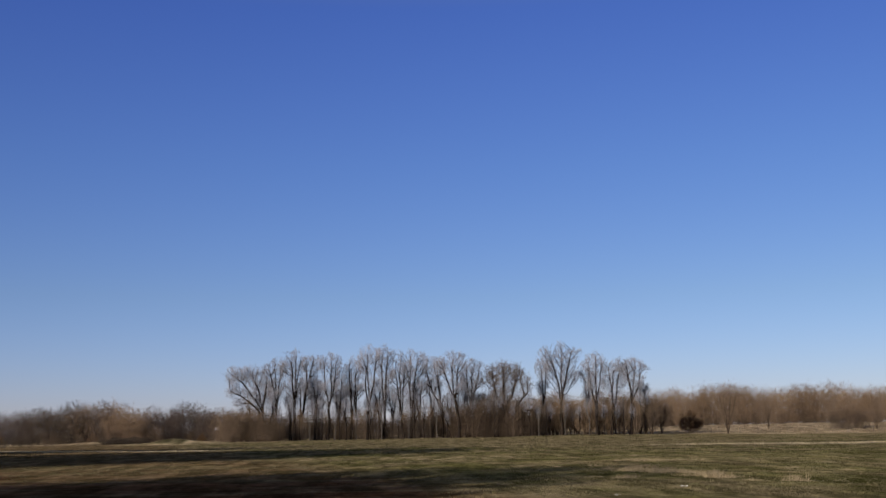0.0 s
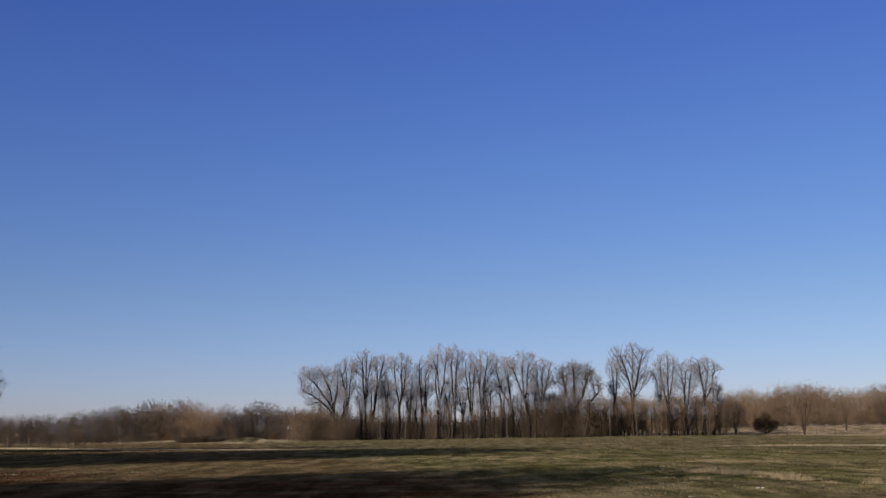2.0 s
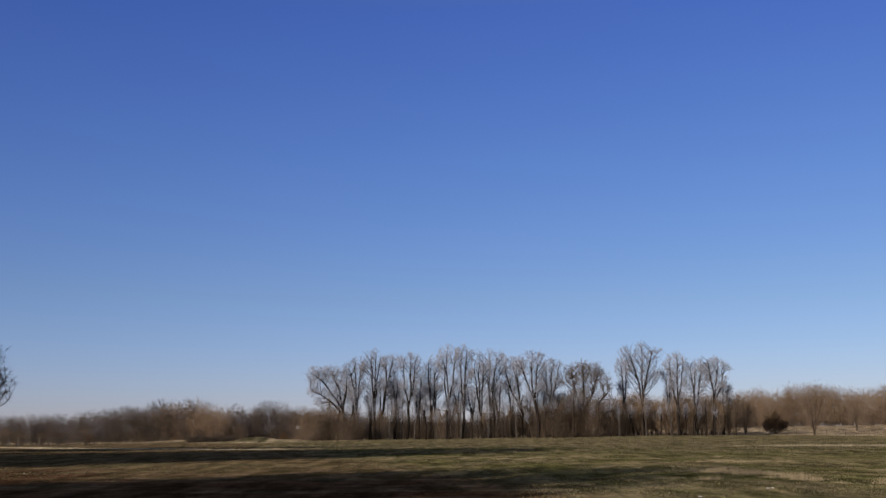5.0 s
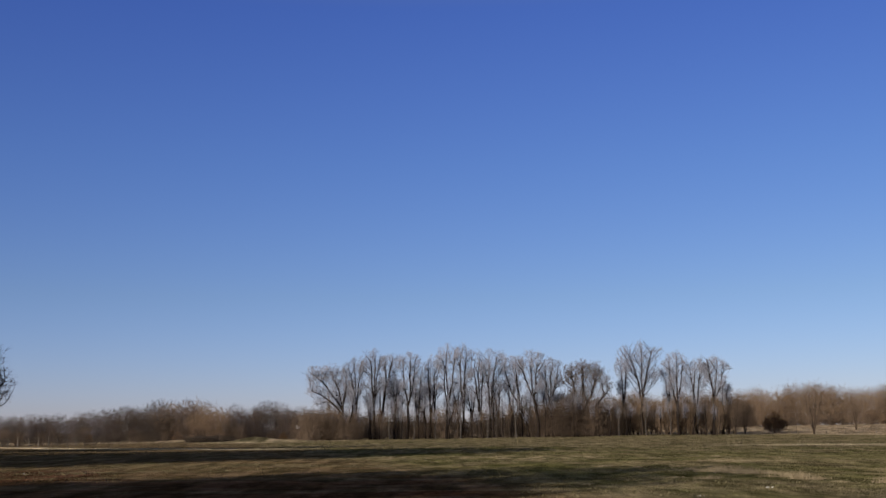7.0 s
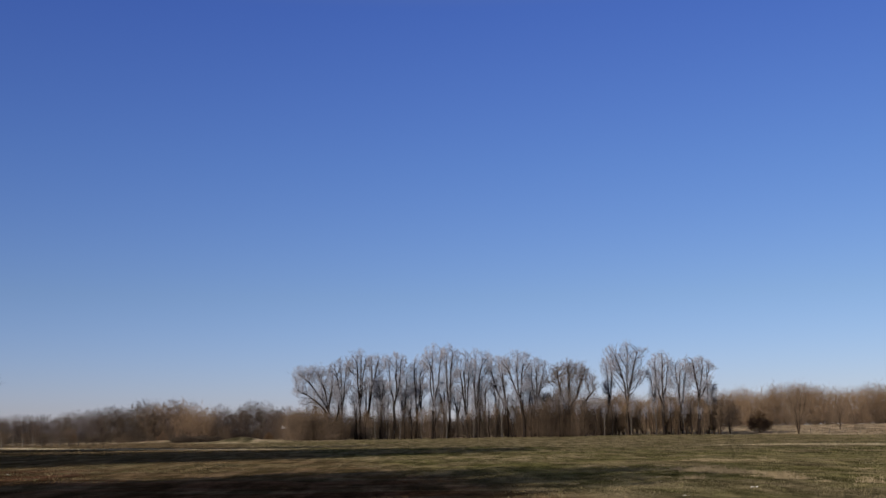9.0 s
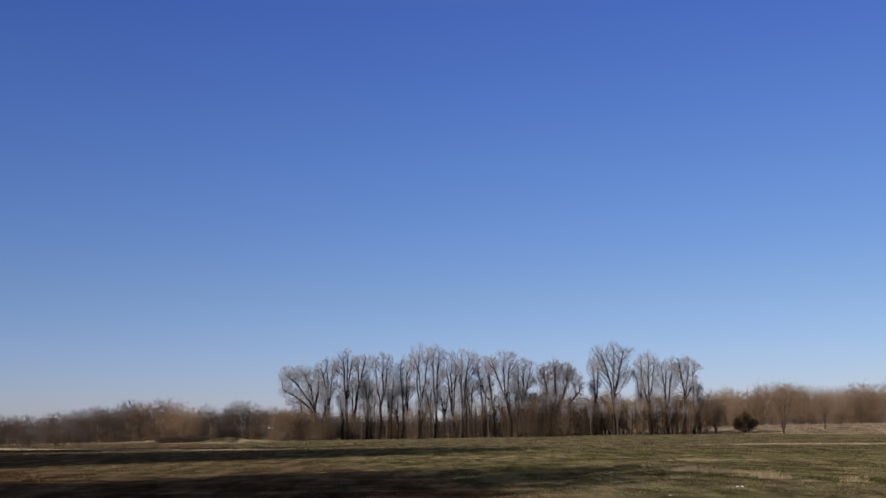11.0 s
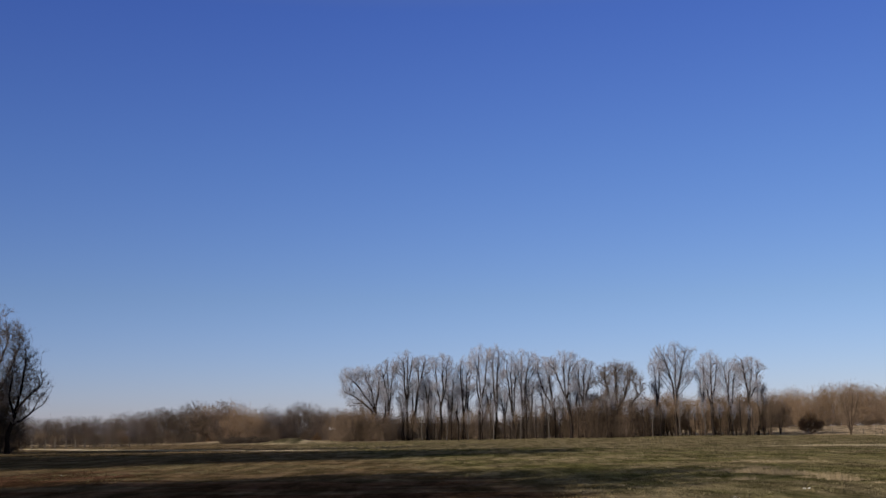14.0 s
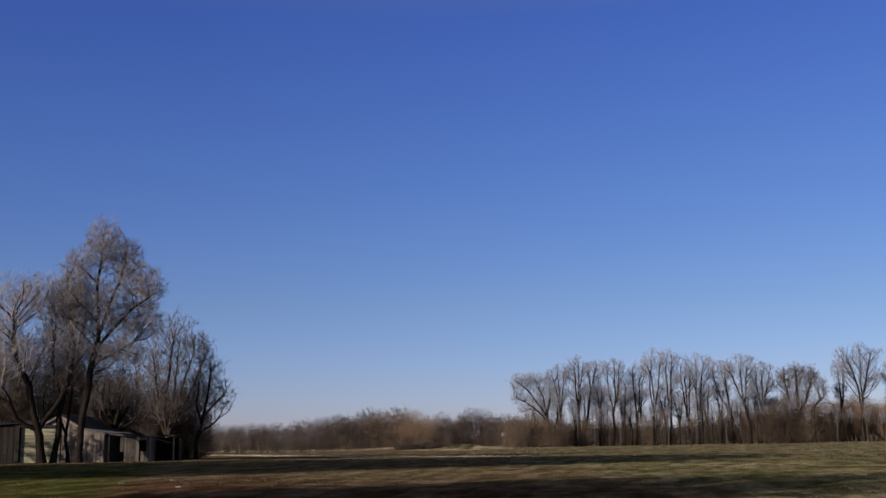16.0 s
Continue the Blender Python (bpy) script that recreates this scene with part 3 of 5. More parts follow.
def barn():
    """Gabled barn, gable to the field, with a flatter side aisle towards the open bay."""
    root = tagged(new("barn"), "weathered grey board barn with a dull metal roof", "barn")
    eave, peak, low, deep = 3.25, 4.5, 2.74, 6.0
    left, mid, right, end = -6.4, -5.05, -2.6, -0.4
    pitch = (peak - eave) / (right - mid)
    slope = lambda x: (peak - pitch * abs(x - mid) if x < right else eave - (eave - low) * (x - right) / (end - right)) - 0.06
    boards(root, left, mid, 0.0, slope, GREY_BOARD, seed=3)
    boards(root, mid, right, 0.0, slope, GREY_BOARD, seed=4)
    boards(root, right, end, 0.0, slope, GREY_BOARD, seed=5)
    for sx in (left, end):
        bm = bmesh.new()
        box(bm, sx - 0.06, sx + 0.06, 0.005, deep, 0.0, slope(sx) - 0.1)
        part("side_wall", bm, GREY_BOARD, root)
    bm = bmesh.new()
    prism(bm, ((left, 0), (end, 0), (end, low - 0.1), (right, eave - 0.1), (mid, peak - 0.1), (left, slope(left) - 0.1)), deep, deep + 0.08)
    part("back_wall", bm, GREY_BOARD, root)
    ends = ((mid, peak, left - 0.3, peak - pitch * (mid - left + 0.3)), (mid, peak, right, eave), (right + 0.01, eave - 0.02, end + 0.3, low - 0.05))
    for x0, z0, x1, z1 in ends:
        bm = bmesh.new()
        prism(bm, ((x0, z0), (x1, z1), (x1, z1 + 0.06), (x0, z0 + 0.06)), -0.35, deep + 0.3)
        roof = part("roof", bm, ROOF_METAL, root)
        for i in range(13):
            y = -0.3 + i * (deep + 0.55) / 12
            bm = bmesh.new()
            prism(bm, ((x0, z0 + 0.061), (x1, z1 + 0.061), (x1, z1 + 0.095), (x0, z0 + 0.095)), y - 0.02, y + 0.02)
            part("seam", bm, ROOF_METAL, roof)
        bm = bmesh.new()
        prism(bm, ((x0, z0 - 0.12), (x1, z1 - 0.12), (x1, z1 + 0.05), (x0, z0 + 0.05)), -0.4, -0.352)
        part("barge_board", bm, TRIM, root, "worn grey barge board")
    return in_yard(root, 0, 0, -25.0)


def open_bay():
    """Open, dark bay between the barn and the lean-to."""
    root = tagged(new("open_bay"), "dark open shed bay with a low pale-edged roof", "shed")
    bm = bmesh.new()
    box(bm, 0.84, 1.62, 1.55, 1.65, 0, 2.5)
    part("back_wall", bm, DARK_BOARD, root)
    bm = bmesh.new()
    prism(bm, ((0.08, 2.72), (1.7, 2.5), (1.7, 2.58), (0.08, 2.8)), -0.35, 1.7)
    part("roof", bm, ROOF_METAL, root)
    bm = bmesh.new()
    prism(bm, ((0.08, 2.64), (1.7, 2.42), (1.7, 2.56), (0.08, 2.78)), -0.4, -0.353)
    part("fascia", bm, TRIM, root, "worn grey fascia board")
    bm = bmesh.new()
    box(bm, 1.25, 1.58, -0.04, 0.0, 1.0, 2.42)
    part("hanging_board", bm, GREY_BOARD, root)
    bm = bmesh.new()
    box(bm, 0.09, 0.21, -0.06, 0.06, 0, 2.66)
    part("post", bm, DARK_BOARD, root)
    return in_yard(root, 0, 0)


def lean_to():
    """Low board shed with a window hole over a half door."""
    root = tagged(new("lean_to"), "low grey board shed with a half door standing open", "shed")
    top = lambda x: 2.5 - 0.055 * (x - 1.65)
    boards(root, 1.65, 3.06, 0.0, top, GREY_BOARD, seed=8, width=0.19)
    boards(root, 3.06, 3.84, 0.0, top, GREY_BOARD, bottom=2.08, seed=9, width=0.26)
    boards(root, 3.84, 4.62, 0.0, top, GREY_BOARD, seed=10, width=0.24)
    bm = bmesh.new()
    for x0, x1 in ((1.65, 1.73), (4.54, 4.62)):
        box(bm, x0, x1, 0.005, 2.9, 0, 2.3)
    part("side_wall", bm, DARK_BOARD, root)
    bm = bmesh.new()
    box(bm, 1.73, 4.54, 2.82, 2.9, 0, 2.25)
    part("back_wall", bm, DARK_BOARD, root)
    bm = bmesh.new()
    prism(bm, ((1.5, 2.52), (4.75, 2.34), (4.75, 2.42), (1.5, 2.6)), -0.3, 3.0)
    part("roof", bm, ROOF_METAL, root, "thin dark roof sheet")
    door = child("half_door", None, root)
    boards(door, 3.25, 3.82, -0.01, lambda x: 1.02, GREY_BOARD, seed=12, width=0.19)
    bm = bmesh.new()
    box(bm, 3.25, 3.82, -0.065, -0.04, 0.72, 0.84)
    part("rail", bm, GREY_BOARD, door)
    bm = bmesh.new()
    box(bm, 2.99, 3.07, -0.05, -0.026, 0.0, 2.15)
    box(bm, 3.82, 3.9, -0.05, -0.026, 0.0, 2.15)
    box(bm, 3.07, 3.82, -0.05, -0.026, 2.07, 2.15)
    part("door_frame", bm, GREY_BOARD, root)
    return in_yard(root, 0, 0)


def arched_shed():
    """Open-fronted shed with a rounded roof."""
    root = tagged(new("arched_shed"), "dark open-fronted shed with a low rounded roof", "shed")
    x0, x1, h, rise, deep = 4.75, 7.15, 2.2, 0.32, 4.5
    arc = [(x0 - 0.1 + (x1 - x0 + 0.2) * i / 12, h + rise * math.sin(math.pi * (0.12 + 0.76 * i / 12))) for i in range(13)]
    bm = bmesh.new()
    prism(bm, arc + [(x, z + 0.06) for x, z in reversed(arc)], -0.2, deep)
    part("roof", bm, ROOF_METAL, root)
    bm = bmesh.new()
    prism(bm, [(x, z - 0.1) for x, z in arc] + [(x, z + 0.03) for x, z in reversed(arc)], -0.24, -0.203)
    part("fascia", bm, DARK_BOARD, root)
    for x in (x0, x1):
        bm = bmesh.new()
        box(bm, x - 0.05, x + 0.05, 0.0, deep - 0.1, 0, h)
        part("side_wall", bm, DARK_BOARD, root)
    bm = bmesh.new()
    box(bm, x0 + 0.06, x1 - 0.06, deep - 0.2, deep - 0.1, 0, h + 0.1)
    part("back_wall", bm, DARK_BOARD, root)
    bm = bmesh.new()
    box(bm, 6.45, 6.57, -0.05, 0.07, 0, h + 0.25)
    part("post", bm, DARK_BOARD, root)
    bm = bmesh.new()
    box(bm, 7.22, 7.42, -0.04, 0.02, 0, 2.1)
    part("end_board", bm, DARK_BOARD, root)
    return in_yard(root, 0, 0)


def house():
    """Pale clapboard house partly hidden by the trees."""
    root = tagged(new("farmhouse"), "pale yellowish clapboard outbuilding behind bare trees", "house")
    x0, x1, y0, y1, h = -8.3, -4.55, 2.0, 8.0, 3.45
    n = 22
    for i in range(n):
        z = i * h / n
        bm = bmesh.new()
        a = [bm.verts.new(p) for p in ((x0, y0 - 0.03, z), (x1, y0 - 0.03, z), (x1, y0 - 0.008, z + h / n), (x0, y0 - 0.008, z + h / n))]
        b = [bm.verts.new((v.co.x, y0 + 0.02, v.co.z)) for v in a]
        bm.faces.new(a)
        bm.faces.new(b[::-1])
        for k in range(4):
            bm.faces.new((a[k], b[k], b[(k + 1) % 4], a[(k + 1) % 4]))
        bmesh.ops.recalc_face_normals(bm, faces=bm.faces)
        part("plank", bm, PALE_PLANK, root)
    bm = bmesh.new()
    box(bm, x0, x0 + 0.1, y0 + 0.022, y1, 0, h)
    box(bm, x1 - 0.1, x1, y0 + 0.022, y1, 0, h)
    box(bm, x0 + 0.1, x1 - 0.1, y1 - 0.1, y1, 0, h)
    part("wall", bm, PALE_PLANK, root)
    bm = bmesh.new()
    rise = 0.55
    ym = (y0 + y1) / 2
    o = [(y0 - 0.3, h - 0.05), (ym, h + rise), (y1 + 0.3, h - 0.05), (y1 + 0.3, h + 0.02), (ym, h + rise + 0.08), (y0 - 0.3, h + 0.02)]
    f = [bm.verts.new((x0 - 0.15, y, z)) for y, z in o]
    b = [bm.verts.new((x1 + 0.02, y, z)) for y, z in o]
    bm.faces.new(f)
    bm.faces.new(b[::-1])
    for k in range(6):
        bm.faces.new((f[k], b[k], b[(k + 1) % 6], f[(k + 1) % 6]))
    bmesh.ops.recalc_face_normals(bm, faces=bm.faces)
    part("roof", bm, ROOF_METAL, root)
    return in_yard(root, 0, 0)


def wing():
    """Dark low wing beside the house."""
    root = tagged(new("dark_shed"), "dark brown board shed with a post at its corner", "shed")
    boards(root, -12.6, -8.5, 2.3, lambda x: 3.5, DARK_BOARD, seed=21)
    bm = bmesh.new()
    box(bm, -12.6, -8.5, 2.31, 7.5, 0, 3.45)
    part("wall", bm, DARK_BOARD, root)
    bm = bmesh.new()
    prism(bm, ((-13.0, 3.5), (-8.55, 3.75), (-8.55, 3.83), (-13.0, 3.58)), 1.9, 7.8)
    part("roof", bm, ROOF_METAL, root)
    bm = bmesh.new()
    box(bm, -8.75, -8.45, 1.75, 2.0, 0, 3.55)
    part("post", bm, DARK_BOARD, root)
    return in_yard(root, 0, 0)


barn(), open_bay(), lean_to(), arched_shed(), house(), wing()


# ---- trees of the yard ----
def yard_tree(name, x, y, grown, bark, twig, label, limbs=24):
    """Stands a tree in the yard: x along the fronts, y away from the field, in true metres."""
    ob = tree(name, grown, bark, twig, label, group="trees round the sheds", limbs=limbs, big=0.05)
    ox, oy = at(YARD_AZ, YARD_D)
    a = radians(YARD_AZ)
    wx, wy = ox + x * math.cos(a) + y * math.sin(a), oy - x * math.sin(a) + y * math.cos(a)
    ob.matrix_basis = pose(wx, wy, float(ground_z(wx, wy)) - 0.05, 0, 0, -YARD_AZ)
    return ob


yard_tree("forked_tree", -4.95, -4.5, skeleton(
    11, (((0, 0, 0), (-0.15, 0, 1.4), (-0.34, 0, 2.9)),
         ((-0.34, 0, 2.9), (-0.93, 0.2, 4.7), (-1.3, 0.3, 6.7), (-2.4, 0.2, 8.6), (-2.8, 0, 10.2), (-3.0, 0.2, 12.6)),
         ((-0.34, 0, 2.9), (0.6, 0.3, 4.4), (1.5, 0.6, 6.2), (1.9, 0.5, 7.6), (2.1, 0.8, 9.6), (2.2, 0.6, 12.0)),
         ((-0.34, 0, 2.9), (-1.9, -0.3, 3.5), (-2.4, -0.4, 4.5), (-2.9, -0.5, 5.7), (-4.2, -0.4, 7.4))),
    ((-2.5, 0, 14, 3.4, 3.0, 2.3), (0, 0.6, 14.2, 2.6, 2.6, 2.1), (1.7, 0.5, 11.3, 2.3, 2.4, 2.4), (-2.8, -0.6, 10, 3.0, 2.6, 2.2),
     (-5.4, -0.4, 10.5, 2.6, 2.4, 3.6), (-0.8, 0.8, 9, 2.2, 2.0, 2.0), (-4.2, -0.3, 6.8, 1.8, 1.8, 1.5)),
    1000, 0.38, 0.5, 3.0, 0.16, 0.2, 0.35, 0.012, 8, 0.8, 0.012, 0.15, 0.5, 12, 2200),
    BARK_DARK, TWIG_YARD, "bare shade tree forking low in front of pale siding")
yard_tree("slender_tree", -4.05, -4.0, skeleton(
    12, (((0, 0, 0), (0.4, 0, 3.0), (0.5, 0.1, 5.2), (0.8, 0, 6.9), (1.0, 0.2, 11), (0.8, 0.2, 14)),
         ((0.8, 0, 6.9), (1.5, 0.4, 8.8), (1.8, 0.5, 11.5)), ((0.5, 0.1, 5.4), (-0.2, 0.2, 7.5), (-0.4, 0.3, 11.0))),
    ((0.8, 0, 13.8, 1.9, 1.9, 2.4), (-0.2, 0.3, 11.2, 1.9, 1.9, 2.3), (1.9, 0.4, 10.8, 1.8, 1.8, 2.1), (0.8, 0, 8.6, 1.5, 1.5, 1.6)),
    500, 0.38, 0.5, 3.0, 0.2, 0.2, 0.25, 0.012, 8, 0.8, 0.012, 0.2, 0.5, 10, 850),
    BARK_DARK, TWIG_YARD, "slender dark bare tree in front of the barn")
yard_tree("young_tree", -2.8, -3.6, skeleton(
    13, (((0, 0, 0), (-0.4, 0, 2.2), (-0.3, 0, 3.9), (-0.1, 0.1, 6.0), (-0.3, 0.1, 8.6)), ((-0.4, 0, 2.4), (-0.95, 0.2, 4.5), (-1.2, 0.2, 7.5))),
    ((-0.2, 0, 8.0, 1.4, 1.4, 2.0), (-1.1, 0.1, 7.0, 1.2, 1.2, 1.8)),
    200, 0.35, 0.5, 2.6, 0.3, 0.18, 0.15, 0.012, 7, 0.7, 0.0075, 0.3, 0.6, 8, 500),
    BARK_DARK, TWIG_BROWN, "thin crooked young tree in front of the barn", 8)
yard_tree("tall_tree", -1.9, -4.2, skeleton(
    14, (((0, 0, 0), (0.25, 0, 3.0), (0.6, 0, 6.5), (1.25, 0, 10.8), (1.2, 0, 13.6), (0.95, 0, 16), (1.3, 0.1, 18.2), (1.4, 0.1, 20.6)),
         ((1.25, 0, 11.2), (2.0, 0.2, 14.0), (2.7, 0.3, 16.0), (3.1, 0.3, 17.4), (3.3, 0.4, 18.6)),
         ((1.0, 0, 9.8), (2.6, -0.5, 11.8), (3.9, -0.8, 13.4), (5.6, -0.8, 14.6)),
         ((0.8, 0, 8.4), (2.4, 0.6, 9.6), (4.2, 0.9, 10.7)),
         ((0.95, 0, 15.6), (-0.2, 0.4, 16.8), (-1.2, 0.5, 18.0)), ((1.2, 0, 12.2), (-0.2, -0.5, 13.6), (-1.6, -0.6, 15.0))),
    ((1.3, 0, 19.2, 1.6, 1.6, 2.3), (3.1, 0.3, 17.8, 1.6, 1.6, 2.2), (4.7, -0.2, 15.4, 2.0, 1.8, 2.1), (4.3, 0.2, 12.3, 2.3, 1.9, 1.7),
     (-0.7, 0.3, 16.8, 1.5, 1.6, 1.9), (-1.3, -0.3, 14, 1.9, 2.0, 2.3), (1.4, 0, 13.5, 2.2, 2.0, 2.4), (2.7, 0.3, 9.6, 2.7, 2.0, 1.2)),
    1500, 0.38, 0.5, 3.0, 0.1, 0.2, 0.28, 0.012, 8, 0.8, 0.012, 0.05, 0.48, 12, 4200),
    BARK_DARK, TWIG_YARD, "tall bare tree with a broad pointed crown", 30)
yard_tree("spreading_tree", 1.0, 7.4, skeleton(
    15, (((0, 0, 0), (0, 0, 1.6), (0, 0, 3.3)), ((0, 0, 3.3), (-0.9, 0.2, 4.6), (-1.5, 0.2, 6.4)), ((0, 0, 3.3), (0.9, 0.2, 4.6), (1.7, 0.2, 6.2)),
         ((0, 0, 3.3), (0.25, -0.3, 5.2), (0.3, -0.4, 7.4)), ((0, 0, 3.3), (-0.4, 0.5, 5.4), (-0.6, 0.5, 7.4)), ((0, 0, 2.7), (1.5, 0.3, 3.7), (2.5, 0.3, 4.8)), ((0, 0, 2.6), (-1.4, 0.3, 3.7), (-2.3, 0.3, 5.0))),
    ((0, 0, 6.9, 2.4, 2.2, 1.7), (-1.8, 0, 5.6, 1.5, 1.6, 1.4), (1.9, 0, 5.6, 1.5, 1.6, 1.3)),
    420, 0.35, 0.45, 3.0, 0.15, 0.2, 0.34, 0.014, 8, 0.7, 0.008, 0.2, 0.6, 10, 900),
    BARK_DARK, TWIG_DARK, "low spreading bare tree behind the barn roof", 16)
yard_tree("rounded_tree", 6.0, 6.0, skeleton(
    16, (((0, 0, 0), (-0.1, 0, 2.6)), ((0, 0, 2.4), (-0.5, 0.2, 5.0), (-0.2, 0.2, 8.5), (0.2, 0.2, 12)), ((0, 0, 2.2), (-1.0, 0.3, 4.5), (-1.3, 0.3, 8.5)),
         ((0, 0, 2.3), (0.9, 0.2, 5.0), (1.6, 0.2, 7.6), (2.3, 0.3, 10.6)), ((0, 0, 2.0), (0.4, -0.5, 5.0), (0.7, -0.7, 9.6)), ((0.9, 0.2, 4.8), (2.2, 0.3, 6.6), (3.2, 0.3, 9.8))),
    ((0.2, 0, 11.5, 2.6, 2.4, 2.8), (-1.0, 0.2, 8.2, 2.7, 2.6, 2.7), (2.4, 0.2, 10.2, 1.9, 1.9, 2.3), (2.0, 0, 7.2, 2.4, 2.2, 2.3), (3.4, 0.2, 10.4, 1.0, 1.0, 1.5), (0, 0, 5.0, 2.5, 2.2, 1.7)),
    1000, 0.38, 0.5, 3.0, 0.25, 0.17, 0.26, 0.012, 8, 0.8, 0.012, 0.35, 0.45, 10, 1600),
    BARK_UMBER, TWIG_HAZEL, "many-stemmed bare tree behind the rounded shed")
yard_tree("leaning_tree", 8.35, 1.2, skeleton(
    17, (((0, 0, 0), (0.1, 0, 1.5), (0.4, 0, 3.0), (0.7, 0, 4.2), (1.0, 0, 6.2), (1.2, 0, 8.6)), ((0.5, 0, 3.4), (-0.1, 0.2, 5.0), (0.1, 0.2, 7.2)), ((0.7, 0, 4.2), (1.7, -0.2, 5.2), (2.6, -0.2, 6.2)), ((0.3, 0, 2.6), (1.2, 0.2, 3.1), (2.0, 0.2, 3.8))),
    ((1.2, 0, 7.7, 1.4, 1.4, 2.2), (2.1, 0, 6.3, 1.4, 1.3, 1.4), (1.7, 0, 4.9, 1.5, 1.3, 1.1), (0.1, 0, 6.2, 1.1, 1.1, 1.7), (0.9, 0, 3.3, 1.4, 1.1, 0.6)),
    600, 0.32, 0.42, 2.6, 0.05, 0.2, 0.2, 0.012, 7, 0.75, 0.011, 0.05, 0.45, 10, 520),
    BARK_DARK, TWIG_DARK, "small dark bare tree at the end of the sheds", 16)
for k, (x, y, h, w) in enumerate(((-9.0, 8.0, 12.5, 4.2), (-5.5, 11.0, 13.5, 4.4), (-0.8, 13.5, 13.0, 4.6), (3.4, 13.0, 12.0, 4.2), (8.2, 9.5, 8.0, 3.0), (-12.5, 6.0, 14.0, 4.5), (1.2, 10.5, 9.6, 4.0), (6.0, 12.0, 8.0, 3.6), (-3.0, 12.5, 13.6, 4.4), (4.4, 8.5, 6.5, 3.0), (-7.5, 13.0, 10.5, 4.2), (-11.0, 11.5, 11.0, 4.4), (-2.5, 17.0, 9.0, 3.8), (-14.5, 9.0, 12.0, 4.5), (-10.0, 15.0, 9.5, 4.6), (-5.0, 18.0, 9.5, 4.8), (0.5, 19.0, 9.0, 5.0), (8.0, 13.0, 7.0, 4.0))):
    yard_tree("thicket_tree", x, y, thicket(30 + k, h, w * 0.85, 0.06, 5, 220, step=0.5, kill=0.7, r=0.13, tip=0.014, twigs=4, tl=0.9, tw=0.014, spread=0.6, sides=6, sprays=2100, shoot=2.2),
              BARK_UMBER, TWIG_BROWN if x < -4.0 else (TWIG_BRUSH, TWIG_WOOD)[k % 2], "brown twiggy tree crowding behind the sheds", 0)

# unseen trees further along the yard, added to cast long shade over the pasture
# twigs far thicker than life so that the crowns throw dense shade
SHADE = tree("shade_tree", thicket(50, 19.5, 6.3, 0.2, 6, 180, 6, step=0.8, kill=1.2, r=0.5, tip=0.05, twigs=8, tl=1.8, tw=0.09, spread=0.7, sides=8, sprays=480, shoot=2.6),
             BARK_DARK, TWIG_DARK, "unseen tall densely branched tree casting shade from along the yard", group="trees along the yard")
THIN = tree("shade_tree", thicket(51, 19.5, 6.3, 0.2, 6, 180, 6, step=0.8, kill=1.2, r=0.5, tip=0.05, twigs=8, tl=1.6, tw=0.09, spread=0.7, sides=8, sprays=370, shoot=2.6),
            BARK_DARK, TWIG_DARK, "unseen tall bare tree casting shade from along the yard", group="trees along the yard")
spots = []
# across and along the sun's way: two belts with a sunny gap between them
for p, q, s in ((-22.7, -22.0, 1.0), (-27.2, -20.0, 0.92), (-31.4, -26.0, 0.74), (-24.7, -34.0, 0.95), (-29.3, -38.0, 1.0), (-20.5, -26.0, 0.8), (-59.5, 6.0, 1.2), (-63.0, 2.0, 1.3), (-71.0, 3.0, 1.3), (-79.0, 0.0, 1.2), (-86.0, -3.0, 0.8), (-67.0, -10.0, 1.25), (-30.8, -16.0, 0.8)):
    spots.append((0.777 * p + 0.629 * q, -0.629 * p + 0.777 * q, s))
# one more unseen tree, added only to dapple the barn front with shade
spots.insert(1, (0.777 * -99.0 + 0.629 * 16.0, 0.629 * 99.0 + 0.777 * 16.0, 0.5))
for k, (x, y, s) in enumerate(spots):
    model = THIN if k < 6 else SHADE
    ob = model if k in (0, 6) else copy_thing(model, Matrix())
    ob.matrix_basis = pose(x, y, float(ground_z(x, y)) - 0.05, 0, 0, 77.0 * k) @ Matrix.Scale(s, 4)

# ---- the grove in the field ----
# bearing, distance, crown's edges from the trunk, its foot and top
GROVE = (
    (-4.38, 246, -3.2, 0.9, 8.2, 18.2), (-3.57, 236, -2.6, 2.2, 7.9, 19.3), (-3.48, 246, 1.3, 4.6, 10.0, 19.0),
    (-2.56, 240, -1.1, 1.5, 6.6, 13.6), (-1.92, 238, -1.4, 2.6, 8.5, 18.9), (-1.37, 250, -1.5, 1.2, 7.6, 14.9),
    (-0.76, 242, -1.5, 2.4, 8.0, 17.8), (0.11, 232, -1.6, 2.5, 8.3, 20.1), (0.89, 240, -1.0, 2.3, 9.7, 20.6),
    (1.96, 232, -2.7, 1.4, 5.5, 17.4), (2.31, 238, -2.0, 2.9, 5.6, 19.3), (4.33, 238, -5.4, -1.5, 8.6, 17.5),
    (4.79, 230, -4.1, 1.3, 8.3, 18.0), (5.31, 246, -1.5, 3.2, 8.5, 17.6), (9.07, 246, -1.0, 1.7, 8.4, 17.1),
    (10.03, 234, -3.2, 3.5, 8.4, 19.4), (11.31, 246, -0.9, 1.9, 7.6, 14.7), (11.84, 233, -2.1, 2.0, 8.0, 17.5),
    (12.56, 234, -1.1, 2.8, 7.2, 15.7), (13.50, 232, -1.5, 3.3, 9.0, 16.2), (13.99, 240, -0.4, 1.8, 6.5, 11.3),
)
extra = random.Random(41)
BEHIND = []
